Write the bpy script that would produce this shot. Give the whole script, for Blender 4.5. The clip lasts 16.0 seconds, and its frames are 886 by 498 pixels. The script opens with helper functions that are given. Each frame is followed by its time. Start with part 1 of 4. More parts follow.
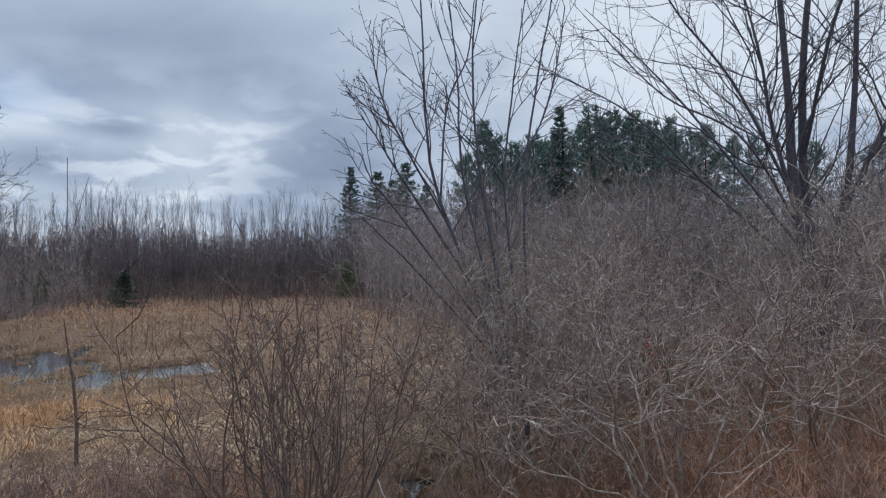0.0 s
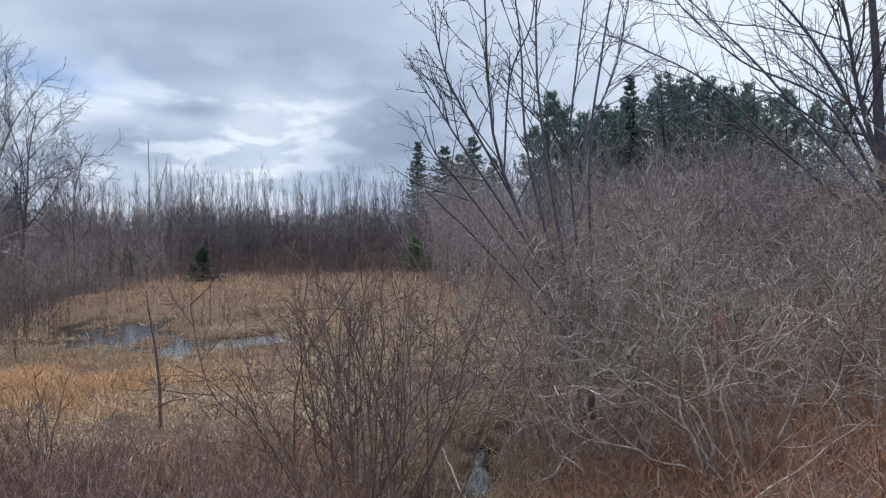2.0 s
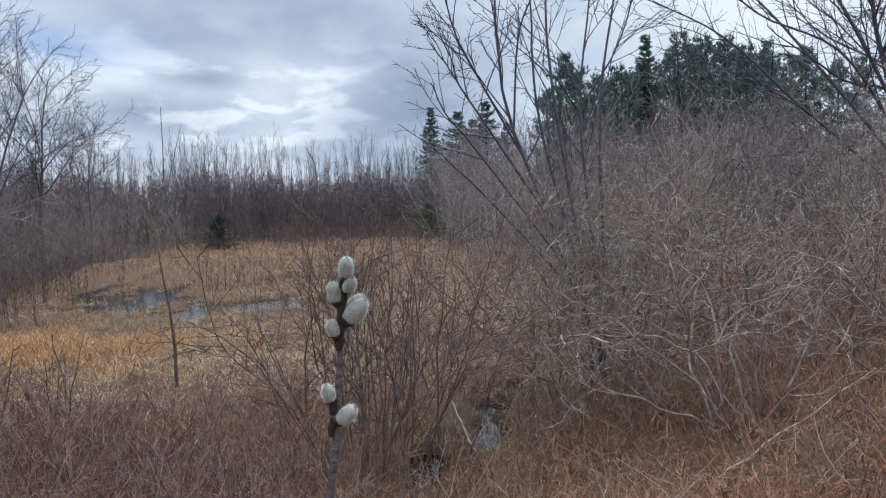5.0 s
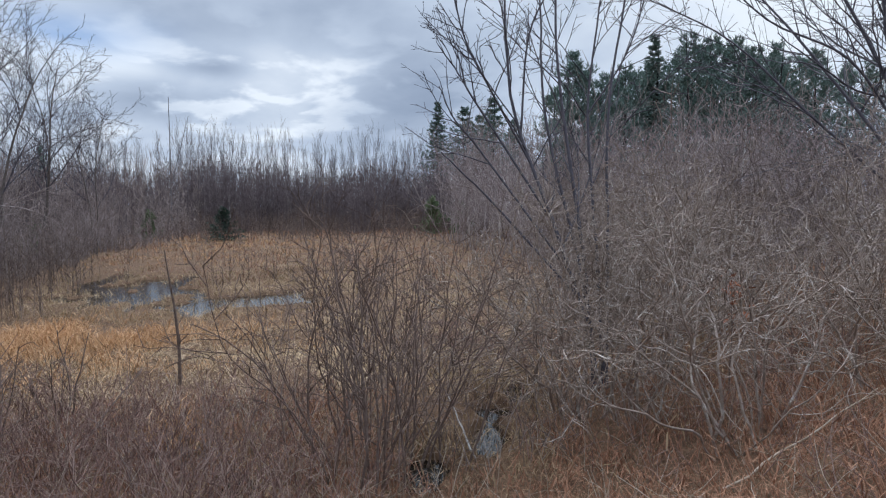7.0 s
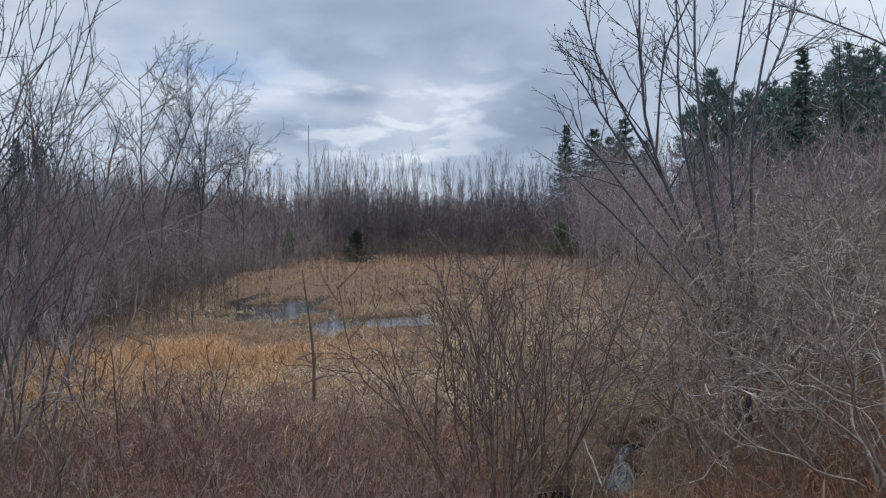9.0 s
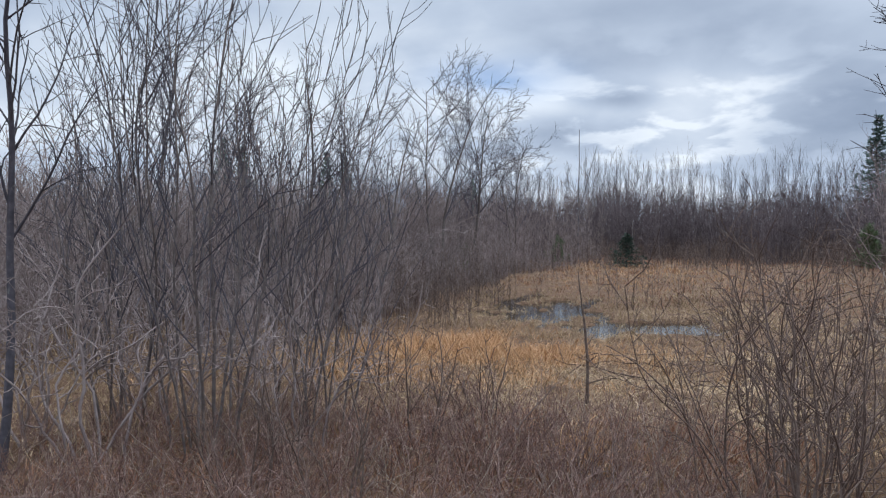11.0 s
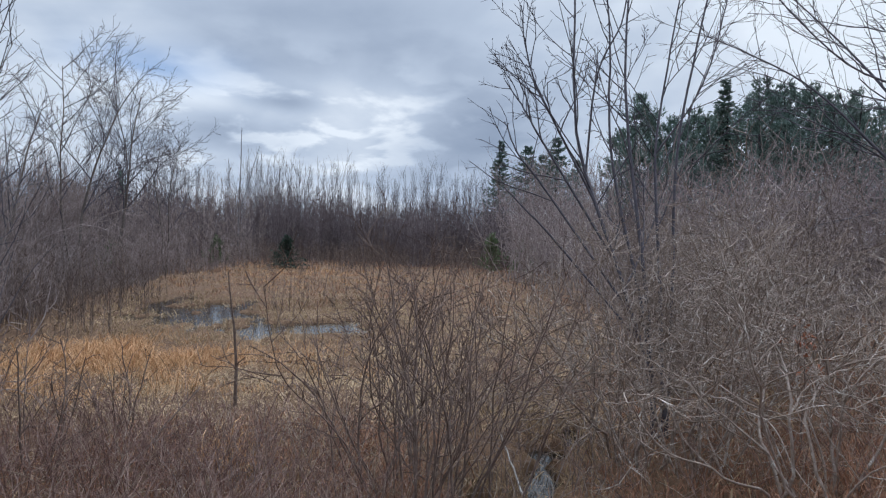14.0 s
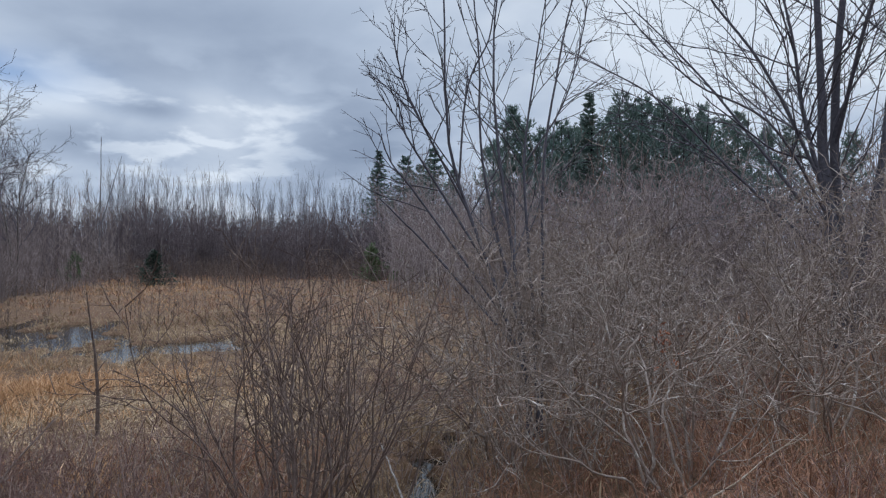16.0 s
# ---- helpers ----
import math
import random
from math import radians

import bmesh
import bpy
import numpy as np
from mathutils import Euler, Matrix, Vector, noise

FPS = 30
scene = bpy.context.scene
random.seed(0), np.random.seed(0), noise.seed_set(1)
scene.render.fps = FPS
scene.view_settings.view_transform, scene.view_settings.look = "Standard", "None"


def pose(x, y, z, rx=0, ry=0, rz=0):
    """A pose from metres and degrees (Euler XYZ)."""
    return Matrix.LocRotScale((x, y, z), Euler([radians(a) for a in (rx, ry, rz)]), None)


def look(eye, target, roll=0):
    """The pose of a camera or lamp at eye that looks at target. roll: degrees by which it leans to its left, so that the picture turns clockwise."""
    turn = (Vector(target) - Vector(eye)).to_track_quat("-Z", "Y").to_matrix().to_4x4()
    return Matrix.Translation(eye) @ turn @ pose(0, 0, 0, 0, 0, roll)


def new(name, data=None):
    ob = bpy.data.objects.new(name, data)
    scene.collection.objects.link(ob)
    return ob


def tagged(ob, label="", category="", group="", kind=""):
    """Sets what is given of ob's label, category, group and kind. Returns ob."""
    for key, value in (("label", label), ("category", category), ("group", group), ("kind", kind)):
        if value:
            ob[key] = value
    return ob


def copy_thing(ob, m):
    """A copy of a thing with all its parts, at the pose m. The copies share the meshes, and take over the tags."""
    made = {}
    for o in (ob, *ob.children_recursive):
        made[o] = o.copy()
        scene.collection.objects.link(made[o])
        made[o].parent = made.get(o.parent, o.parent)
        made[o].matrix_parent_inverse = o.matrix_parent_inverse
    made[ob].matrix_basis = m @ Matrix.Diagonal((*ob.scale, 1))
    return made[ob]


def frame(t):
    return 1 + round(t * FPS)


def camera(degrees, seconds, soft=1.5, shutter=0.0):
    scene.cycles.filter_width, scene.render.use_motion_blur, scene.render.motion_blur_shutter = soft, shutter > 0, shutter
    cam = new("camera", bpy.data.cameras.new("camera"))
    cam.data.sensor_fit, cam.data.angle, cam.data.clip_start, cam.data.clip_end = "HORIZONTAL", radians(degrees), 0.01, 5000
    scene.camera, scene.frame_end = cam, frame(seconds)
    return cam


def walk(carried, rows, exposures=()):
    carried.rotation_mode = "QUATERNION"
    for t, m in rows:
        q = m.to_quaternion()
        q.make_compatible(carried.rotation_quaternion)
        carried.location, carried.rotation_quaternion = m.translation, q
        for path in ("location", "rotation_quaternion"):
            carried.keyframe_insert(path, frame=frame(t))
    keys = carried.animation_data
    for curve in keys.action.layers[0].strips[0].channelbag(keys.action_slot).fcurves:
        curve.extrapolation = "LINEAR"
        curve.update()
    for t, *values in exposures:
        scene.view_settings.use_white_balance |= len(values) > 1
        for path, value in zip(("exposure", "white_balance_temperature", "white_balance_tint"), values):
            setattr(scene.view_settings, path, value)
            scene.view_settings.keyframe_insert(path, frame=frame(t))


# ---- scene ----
cam = camera(65.2, 16.0, soft=1.2)


def cam_at(yaw, pitch, roll, x, y, z):
    """Eye near the origin, 2 m over the marsh; yaw to the left, pitch up."""
    return pose(x, y, 2.0 + z, 0, 0, yaw) @ pose(0, 0, 0, 90 + pitch) @ pose(0, 0, 0, 0, 0, roll)


ROWS = [
    (0.0, -17.66, 1.67, -0.57, -0.049, -0.009, 0.031),
    (0.5, -18.38, 2.05, -0.84, -0.014, -0.032, 0.026),
    (1.0, -18.15, 1.81, -0.72, -0.021, -0.013, 0.008),
    (1.5, -14.47, 0.80, -0.73, -0.018, -0.010, 0.004),
    (2.0, -12.03, -0.37, -0.90, -0.012, -0.037, 0.006),
    (2.5, -10.75, -1.59, -1.00, -0.022, -0.011, 0.004),
    (3.0, -12.03, -1.90, -0.91, 0.002, -0.039, 0.004),
    (3.2, -11.9, -1.98, -1.0, 0.018, -0.042, -0.015),
    (3.5, -11.61, -2.11, -1.19, 0.042, -0.046, -0.036),
    (3.7, -11.60, -2.27, -1.25, 0.010, -0.042, -0.050),
    (4.0, -11.62, -2.51, -1.34, 0.007, -0.037, -0.037),
    (4.5, -11.33, -2.89, -1.36, 0.019, -0.026, -0.0615),
    (5.0, -10.78, -3.07, -1.56, 0.036, -0.036, -0.084),
    (5.2, -10.70, -3.12, -1.50, 0.045, -0.037, -0.096),
    (5.8, -10.55, -3.30, -1.15, 0.045, -0.040, -0.08),
    (6.6, -10.45, -3.45, -0.60, 0.036, -0.043, 0.005),
    (7.5, -10.35, -3.57, -0.16, 0.032, -0.045, 0.017),
    (8.0, -9.19, -2.64, -0.24, 0.036, -0.064, 0.016),
    (8.5, -4.65, -1.68, 0.01, 0.020, -0.027, 0.029),
    (9.0, 0.00, -1.56, -0.14, 0.015, 0.002, 0.019),
    (9.5, 7.23, -1.34, -0.46, -0.007, 0.012, 0.005),
    (10.0, 14.39, -1.34, -0.52, -0.044, 0.026, -0.005),
    (10.2, 16.58, -1.40, -0.45, -0.064, 0.034, -0.006),
    (10.8, 21.2, -1.35, 0.1, -0.085, 0.05, -0.015),
    (11.5, 22.4, -1.15, 0.8, -0.10, 0.065, -0.025),
    (12.3, 20.26, -1.04, 1.32, -0.101, 0.07, -0.03),
    (12.5, 19.96, -1.09, 1.46, -0.098, 0.068, -0.028),
    (13.0, 14.69, -0.87, 1.51, -0.057, 0.054, -0.02),
    (13.5, 4.06, -0.71, 1.71, 0.013, 0.038, -0.015),
    (14.0, -5.56, -0.55, 2.11, 0.031, 0.005, -0.018),
    (14.5, -11.46, -0.66, 2.08, 0.052, 0.011, -0.020),
    (15.0, -13.54, -0.57, 1.65, 0.057, -0.015, -0.017),
    (15.5, -14.35, 0.05, 0.93, 0.046, -0.048, -0.013),
    (16.0, -15.42, 0.48, 0.67, 0.060, -0.026, -0.007),
]
walk(cam, [(r[0], cam_at(*r[1:])) for r in ROWS], [(0.0, -0.24, 6200, 10), (1.0, -0.22, 6200, 10), (1.5, -0.1, 6200, 10), (2.0, 0.03, 6250, 10), (2.5, 0.07, 6300, 10), (5.0, 0.07, 6300, 10), (7.5, 0.0, 6300, 10), (9.0, -0.16, 6250, 10), (10.0, 0.06, 6350, 10), (12.5, 0.08, 6400, 10), (13.0, 0.04, 6400, 10), (13.5, 0.0, 6350, 10), (14.5, -0.07, 6250, 10), (15.5, -0.2, 6200, 10), (16.0, -0.2, 6200, 10)])

# ---- light ----
def world_sky():
    w = bpy.data.worlds.new("sky")
    scene.world = w
    w.use_nodes = True
    nt = w.node_tree
    nt.nodes.clear()
    N, L = nt.nodes.new, nt.links.new
    out = N("ShaderNodeOutputWorld")
    bg = N("ShaderNodeBackground")
    sky = N("ShaderNodeTexSky")
    sky.sky_type = "NISHITA"
    sky.sun_disc = False
    sky.sun_elevation, sky.sun_rotation = radians(51), radians(-3)
    co = N("ShaderNodeTexCoord")
    sep = N("ShaderNodeSeparateXYZ")
    L(co.outputs["Generated"], sep.inputs[0])

    def m(op, a, b=None, clamp=False):
        n = N("ShaderNodeMath")
        n.operation, n.use_clamp = op, clamp
        for i, v in enumerate((a, b)):
            if v is None:
                continue
            if isinstance(v, (int, float)):
                n.inputs[i].default_value = v
            else:
                L(v, n.inputs[i])
        return n.outputs[0]

    def mixc(f, a, b):
        n = N("ShaderNodeMix")
        n.data_type = "RGBA"
        for i, v in ((0, f), (6, a), (7, b)):
            if isinstance(v, (int, float)):
                n.inputs[i].default_value = v
            elif isinstance(v, tuple):
                n.inputs[i].default_value = (*v, 1)
            else:
                L(v, n.inputs[i])
        return n.outputs[2]

    # flat cloud deck seen in perspective
    up = m("ADD", m("MAXIMUM", sep.outputs[2], 0.0), 0.25)
    flat = N("ShaderNodeCombineXYZ")
    L(m("DIVIDE", sep.outputs[0], up), flat.inputs[0])
    L(m("DIVIDE", sep.outputs[1], up), flat.inputs[1])

    def noisy(scale, detail, rough, seed, warp=0.6):
        n = N("ShaderNodeTexNoise")
        n.noise_dimensions = "4D"
        n.inputs["Scale"].default_value = scale
        n.inputs["Detail"].default_value = detail
        n.inputs["Roughness"].default_value = rough
        n.inputs["Distortion"].default_value = warp
        n.inputs["W"].default_value = seed
        L(flat.outputs[0], n.inputs["Vector"])
        return n.outputs["Fac"]

    def glow(az, el, wide, tall):
        """A soft round part of the cloud deck at that bearing."""
        a = radians(az)
        side = m("SUBTRACT", m("MULTIPLY", sep.outputs[0], math.cos(a)), m("MULTIPLY", sep.outputs[1], math.sin(a)))
        u = m("DIVIDE", side, math.sin(radians(wide)))
        v = m("DIVIDE", m("SUBTRACT", sep.outputs[2], math.sin(radians(el))), math.sin(radians(tall)))
        front = m("GREATER_THAN", m("ADD", m("MULTIPLY", sep.outputs[0], math.sin(a)), m("MULTIPLY", sep.outputs[1], math.cos(a))), 0.0)
        r2 = m("ADD", m("MULTIPLY", u, u), m("MULTIPLY", v, v))
        return m("MULTIPLY", m("POWER", 2.718, m("MULTIPLY", r2, -1.0)), front)

    big, fine = noisy(1.0, 6, 0.5, 3.1), noisy(3.2, 6, 0.48, 7.7, 0.5)
    f = m("ADD", m("MULTIPLY", m("SUBTRACT", big, 0.5), 1.1), m("MULTIPLY", m("SUBTRACT", fine, 0.5), 0.5))
    f = m("ADD", f, 0.61)
    for az, el, wide, tall, amount in ((-2.5, 10.5, 5, 2.8, 0.27), (-13, 10.6, 9, 1.3, 0.38), (-2, 6.5, 4, 2, 0.22), (38, 18, 16, 12, 0.42), (-36, 11, 17, 8, 0.36),
                                       (-7.8, 10.7, 3.2, 0.8, -0.5), (-12, 8.3, 3, 1.1, -0.15), (8.5, 8.5, 7, 7, -0.24), (-10, 18, 18, 4.5, -0.2), (6, 24, 20, 4, 0.2),
                                       (-5, 3.0, 22, 2.5, 0.16), (6, 19, 11, 5, 0.14), (-22, 22, 10, 6, 0.1)):
        f = m("ADD", f, m("MULTIPLY", glow(az, el, wide, tall), amount))
    edge = N("ShaderNodeMapRange")
    edge.interpolation_type = "SMOOTHSTEP"
    L(noisy(4.2, 5, 0.5, 12.4, 0.3), edge.inputs[0])
    for i, v in ((1, 0.47), (2, 0.6), (3, -0.12), (4, 0.26)):
        edge.inputs[i].default_value = v
    f = m("ADD", f, m("MULTIPLY", edge.outputs[0], glow(-7, 9, 17, 5)))
    ramp = N("ShaderNodeValToRGB")
    e = ramp.color_ramp.elements
    e[0].position, e[0].color = 0.0, (0.215, 0.275, 0.383, 1)
    e[1].position, e[1].color = 1.0, (0.82, 0.89, 0.975, 1)
    for p, c in ((0.3, (0.318, 0.39, 0.516, 1)), (0.62, (0.5, 0.585, 0.716, 1))):
        q = e.new(p)
        q.color = c
    L(f, ramp.inputs[0])
    blue = N("ShaderNodeVectorMath")
    blue.operation = "SCALE"
    L(sky.outputs[0], blue.inputs[0])
    blue.inputs["Scale"].default_value = 0.075
    tint = N("ShaderNodeVectorMath")
    tint.operation = "MULTIPLY"
    L(blue.outputs[0], tint.inputs[0])
    tint.inputs[1].default_value = (0.5, 0.78, 1.15)
    gap = m("MULTIPLY", glow(-17.5, 12.4, 5.0, 1.5), m("SUBTRACT", 1.2, fine), True)
    col = mixc(m("MULTIPLY", gap, 0.8), ramp.outputs[0], tint.outputs[0])
    L(col, bg.inputs[0])
    # an overcast sky grows brighter overhead
    rise = N("ShaderNodeMapRange")
    rise.interpolation_type = "SMOOTHSTEP"
    L(sep.outputs[2], rise.inputs[0])
    for i, v in ((1, 0.38), (2, 0.95), (3, 1.0), (4, 4.3)):
        rise.inputs[i].default_value = v
    L(rise.outputs[0], bg.inputs[1])
    L(bg.outputs[0], out.inputs[0])


world_sky()
sun = new("sun", bpy.data.lights.new("sun", "SUN"))
sun.data.energy, sun.data.angle, sun.data.color = 1.5, radians(30), (1.0, 0.96, 0.9)
sun.matrix_world = look((-2, 40, 50), (0, 0, 0))


# ---- materials ----
def nodes(name):
    mt = bpy.data.materials.new(name)
    mt.use_nodes = True
    nt = mt.node_tree
    return mt, nt, nt.nodes["Principled BSDF"], nt.nodes.new, nt.links.new


def ramp_node(N, stops):
    r = N("ShaderNodeValToRGB")
    e = r.color_ramp.elements
    e[0].position, e[0].color = stops[0][0], (*stops[0][1], 1)
    e[1].position, e[1].color = stops[-1][0], (*stops[-1][1], 1)
    for p, c in stops[1:-1]:
        q = e.new(p)
        q.color = (*c, 1)
    return r


def noise_node(N, L, vec, scale, detail=4.0, rough=0.55):
    n = N("ShaderNodeTexNoise")
    n.inputs["Scale"].default_value, n.inputs["Detail"].default_value, n.inputs["Roughness"].default_value = scale, detail, rough
    L(vec, n.inputs["Vector"])
    return n.outputs["Fac"]


def mix_node(N, L, fac, a, b, mode="MIX"):
    n = N("ShaderNodeMix")
    n.data_type, n.blend_type = "RGBA", mode
    for i, v in ((0, fac), (6, a), (7, b)):
        if isinstance(v, (int, float)):
            n.inputs[i].default_value = v
        elif isinstance(v, tuple):
            n.inputs[i].default_value = (*v, 1)
        else:
            L(v, n.inputs[i])
    return n.outputs[2]


def bark(name, stops, lichen=None, amount=0.0, scale=18.0, rough=0.85):
    """Bark: each stem its own tone, mottled at two scales, with patches of lichen."""
    mt, nt, bs, N, L = nodes(name)
    geo, co = N("ShaderNodeNewGeometry"), N("ShaderNodeTexCoord")
    r = ramp_node(N, stops)
    big = noise_node(N, L, co.outputs["Object"], scale, 5)
    small = noise_node(N, L, co.outputs["Object"], scale * 7, 3)
    add = N("ShaderNodeMath")
    add.operation = "MULTIPLY_ADD"
    L(geo.outputs["Random Per Island"], add.inputs[0])
    add.inputs[1].default_value = 0.55
    sub = N("ShaderNodeMath")
    sub.operation = "MULTIPLY_ADD"
    L(big, sub.inputs[0])
    sub.inputs[1].default_value, sub.inputs[2].default_value = 0.9, -0.22
    L(sub.outputs[0], add.inputs[2])
    L(add.outputs[0], r.inputs[0])
    col = r.outputs[0]
    if lichen:
        step = N("ShaderNodeMapRange")
        L(noise_node(N, L, co.outputs["Object"], scale * 0.6, 6, 0.7), step.inputs[0])
        step.inputs[1].default_value, step.inputs[2].default_value = 0.62 - amount * 0.3, 0.72 - amount * 0.2
        col = mix_node(N, L, step.outputs[0], col, lichen)
    col = mix_node(N, L, 0.35, col, mix_node(N, L, small, (0.25, 0.25, 0.25), (1, 1, 1)), "MULTIPLY")
    L(col, bs.inputs["Base Color"])
    bs.inputs["Roughness"].default_value = rough
    bs.inputs["Specular IOR Level"].default_value = 0.12
    bump = N("ShaderNodeBump")
    bump.inputs["Strength"].default_value, bump.inputs["Distance"].default_value = 0.5, 0.01
    L(small, bump.inputs["Height"])
    L(bump.outputs[0], bs.inputs["Normal"])
    return mt


def blade(name, stops, rough=0.7, patch=0.5, scale=0.9):
    """Dry leaves of grass: tone by leaf and by broad patches of the meadow."""
    mt, nt, bs, N, L = nodes(name)
    geo, co = N("ShaderNodeNewGeometry"), N("ShaderNodeTexCoord")
    r = ramp_node(N, stops)
    big = noise_node(N, L, co.outputs["Object"], scale, 4)
    a = N("ShaderNodeMath")
    a.operation = "MULTIPLY_ADD"
    L(big, a.inputs[0])
    a.inputs[1].default_value = patch * 2
    b = N("ShaderNodeMath")
    b.operation = "MULTIPLY_ADD"
    L(geo.outputs["Random Per Island"], b.inputs[0])
    b.inputs[1].default_value, b.inputs[2].default_value = 1 - patch, -patch * 0.5
    L(b.outputs[0], a.inputs[2])
    L(a.outputs[0], r.inputs[0])
    L(r.outputs[0], bs.inputs["Base Color"])
    bs.inputs["Roughness"].default_value = rough
    bs.inputs["Specular IOR Level"].default_value = 0.15
    return mt


BARK_GREY = bark("grey_lichen_bark", ((0.0, (0.11, 0.079, 0.063)), (0.5, (0.265, 0.2, 0.16)), (1.0, (0.55, 0.455, 0.385))), (0.6, 0.545, 0.48), 0.25)
BARK_TANGLE = bark("brown_tangle_bark", ((0.0, (0.098, 0.073, 0.065)), (0.5, (0.2, 0.153, 0.136)), (1.0, (0.42, 0.345, 0.31))), scale=8.0)
BARK_DARK = bark("dark_bark", ((0.0, (0.022, 0.018, 0.02)), (0.5, (0.048, 0.041, 0.043)), (1.0, (0.095, 0.084, 0.085))), (0.2, 0.2, 0.18), 0.0)
BARK_BROWN = bark("brown_bark", ((0.0, (0.06, 0.041, 0.034)), (0.5, (0.145, 0.103, 0.083)), (1.0, (0.31, 0.24, 0.2))))
BARK_MID = bark("grey_young_bark", ((0.0, (0.062, 0.048, 0.041)), (0.5, (0.135, 0.11, 0.096)), (1.0, (0.3, 0.258, 0.228))), (0.26, 0.26, 0.23), 0.1)
BARK_BUSH = bark("red_stem_bark", ((0.0, (0.065, 0.042, 0.036)), (0.5, (0.155, 0.108, 0.088)), (1.0, (0.34, 0.26, 0.215))))
BARK_OLD = bark("purple_grey_bark", ((0.0, (0.05, 0.045, 0.052)), (0.5, (0.1, 0.092, 0.105)), (1.0, (0.19, 0.178, 0.19))), (0.24, 0.24, 0.22), 0.05)
BARK_RED = bark("red_brown_bark", ((0.0, (0.085, 0.048, 0.04)), (0.5, (0.23, 0.142, 0.116)), (1.0, (0.47, 0.35, 0.29))))
BARK_MAUVE = bark("mauve_brush_bark", ((0.0, (0.075, 0.057, 0.059)), (0.5, (0.148, 0.115, 0.116)), (1.0, (0.28, 0.233, 0.228))), scale=2.0)
BARK_THICKET = bark("mauve_thicket_bark", ((0.0, (0.112, 0.084, 0.087)), (0.5, (0.235, 0.184, 0.184)), (1.0, (0.45, 0.375, 0.37))), scale=2.0)
BARK_BRUSH = bark("dull_brush_bark", ((0.0, (0.11, 0.084, 0.078)), (0.5, (0.23, 0.18, 0.165)), (1.0, (0.46, 0.385, 0.355))), scale=2.0)
BARK_WILLOW = bark("grey_willow_bark", ((0.0, (0.075, 0.06, 0.056)), (0.5, (0.165, 0.136, 0.126)), (1.0, (0.34, 0.295, 0.27))))
BARK_PALE = bark("pale_birch_bark", ((0.0, (0.25, 0.23, 0.21)), (0.6, (0.45, 0.43, 0.4)), (1.0, (0.6, 0.58, 0.55))))
SILVER = bark("pale_catkins", ((0.0, (0.4, 0.39, 0.36)), (1.0, (0.75, 0.74, 0.7))))
LEAF = blade("dead_oak_leaves", ((0.0, (0.16, 0.06, 0.035)), (0.5, (0.3, 0.115, 0.065)), (1.0, (0.42, 0.2, 0.11))), 0.7, 0.3)
STRAW = bark("dead_straw_stems", ((0.0, (0.16, 0.105, 0.075)), (0.5, (0.34, 0.26, 0.19)), (1.0, (0.58, 0.5, 0.41))), rough=0.7)
BARK_FAR = bark("far_wood_bark", ((0.0, (0.085, 0.078, 0.086)), (0.5, (0.165, 0.155, 0.165)), (1.0, (0.36, 0.34, 0.35))), scale=2.0)
BARK_HEDGE = bark("thicket_bark", ((0.0, (0.14, 0.107, 0.1)), (0.5, (0.28, 0.222, 0.205)), (1.0, (0.56, 0.48, 0.44))), scale=6.0)
SEDGE = blade("dry_sedge", ((0.0, (0.09, 0.058, 0.034)), (0.35, (0.23, 0.155, 0.088)), (0.7, (0.4, 0.285, 0.17)), (1.0, (0.56, 0.44, 0.29))), patch=0.75, scale=0.4)
GOLD = blade("golden_grass", ((0.0, (0.19, 0.094, 0.04)), (0.45, (0.45, 0.248, 0.118)), (1.0, (0.63, 0.42, 0.24))), patch=0.4, scale=1.5)
STRAW_GRASS = blade("flattened_straw", ((0.0, (0.13, 0.085, 0.048)), (0.45, (0.37, 0.26, 0.155)), (1.0, (0.62, 0.475, 0.31))), patch=0.6, scale=0.8)
RUST = blade("rusty_grass", ((0.0, (0.09, 0.043, 0.027)), (0.45, (0.255, 0.122, 0.072)), (0.8, (0.36, 0.195, 0.12)), (1.0, (0.44, 0.3, 0.195))))
NEEDLE_LIGHT = blade("young_needles", ((0.0, (0.06, 0.085, 0.04)), (0.5, (0.12, 0.16, 0.08)), (1.0, (0.2, 0.24, 0.13))), 0.6)
NEEDLE_DARK = blade("dark_needles", ((0.0, (0.022, 0.036, 0.028)), (0.5, (0.048, 0.072, 0.054)), (1.0, (0.09, 0.12, 0.085))), 0.6)
# far spruces and pines: distance haze put into the colour, paler and bluer
NEEDLE_HAZED = blade("hazed_conifer_needles", ((0.0, (0.065, 0.1, 0.09)), (0.5, (0.125, 0.18, 0.155)), (1.0, (0.21, 0.27, 0.22))), 0.6)


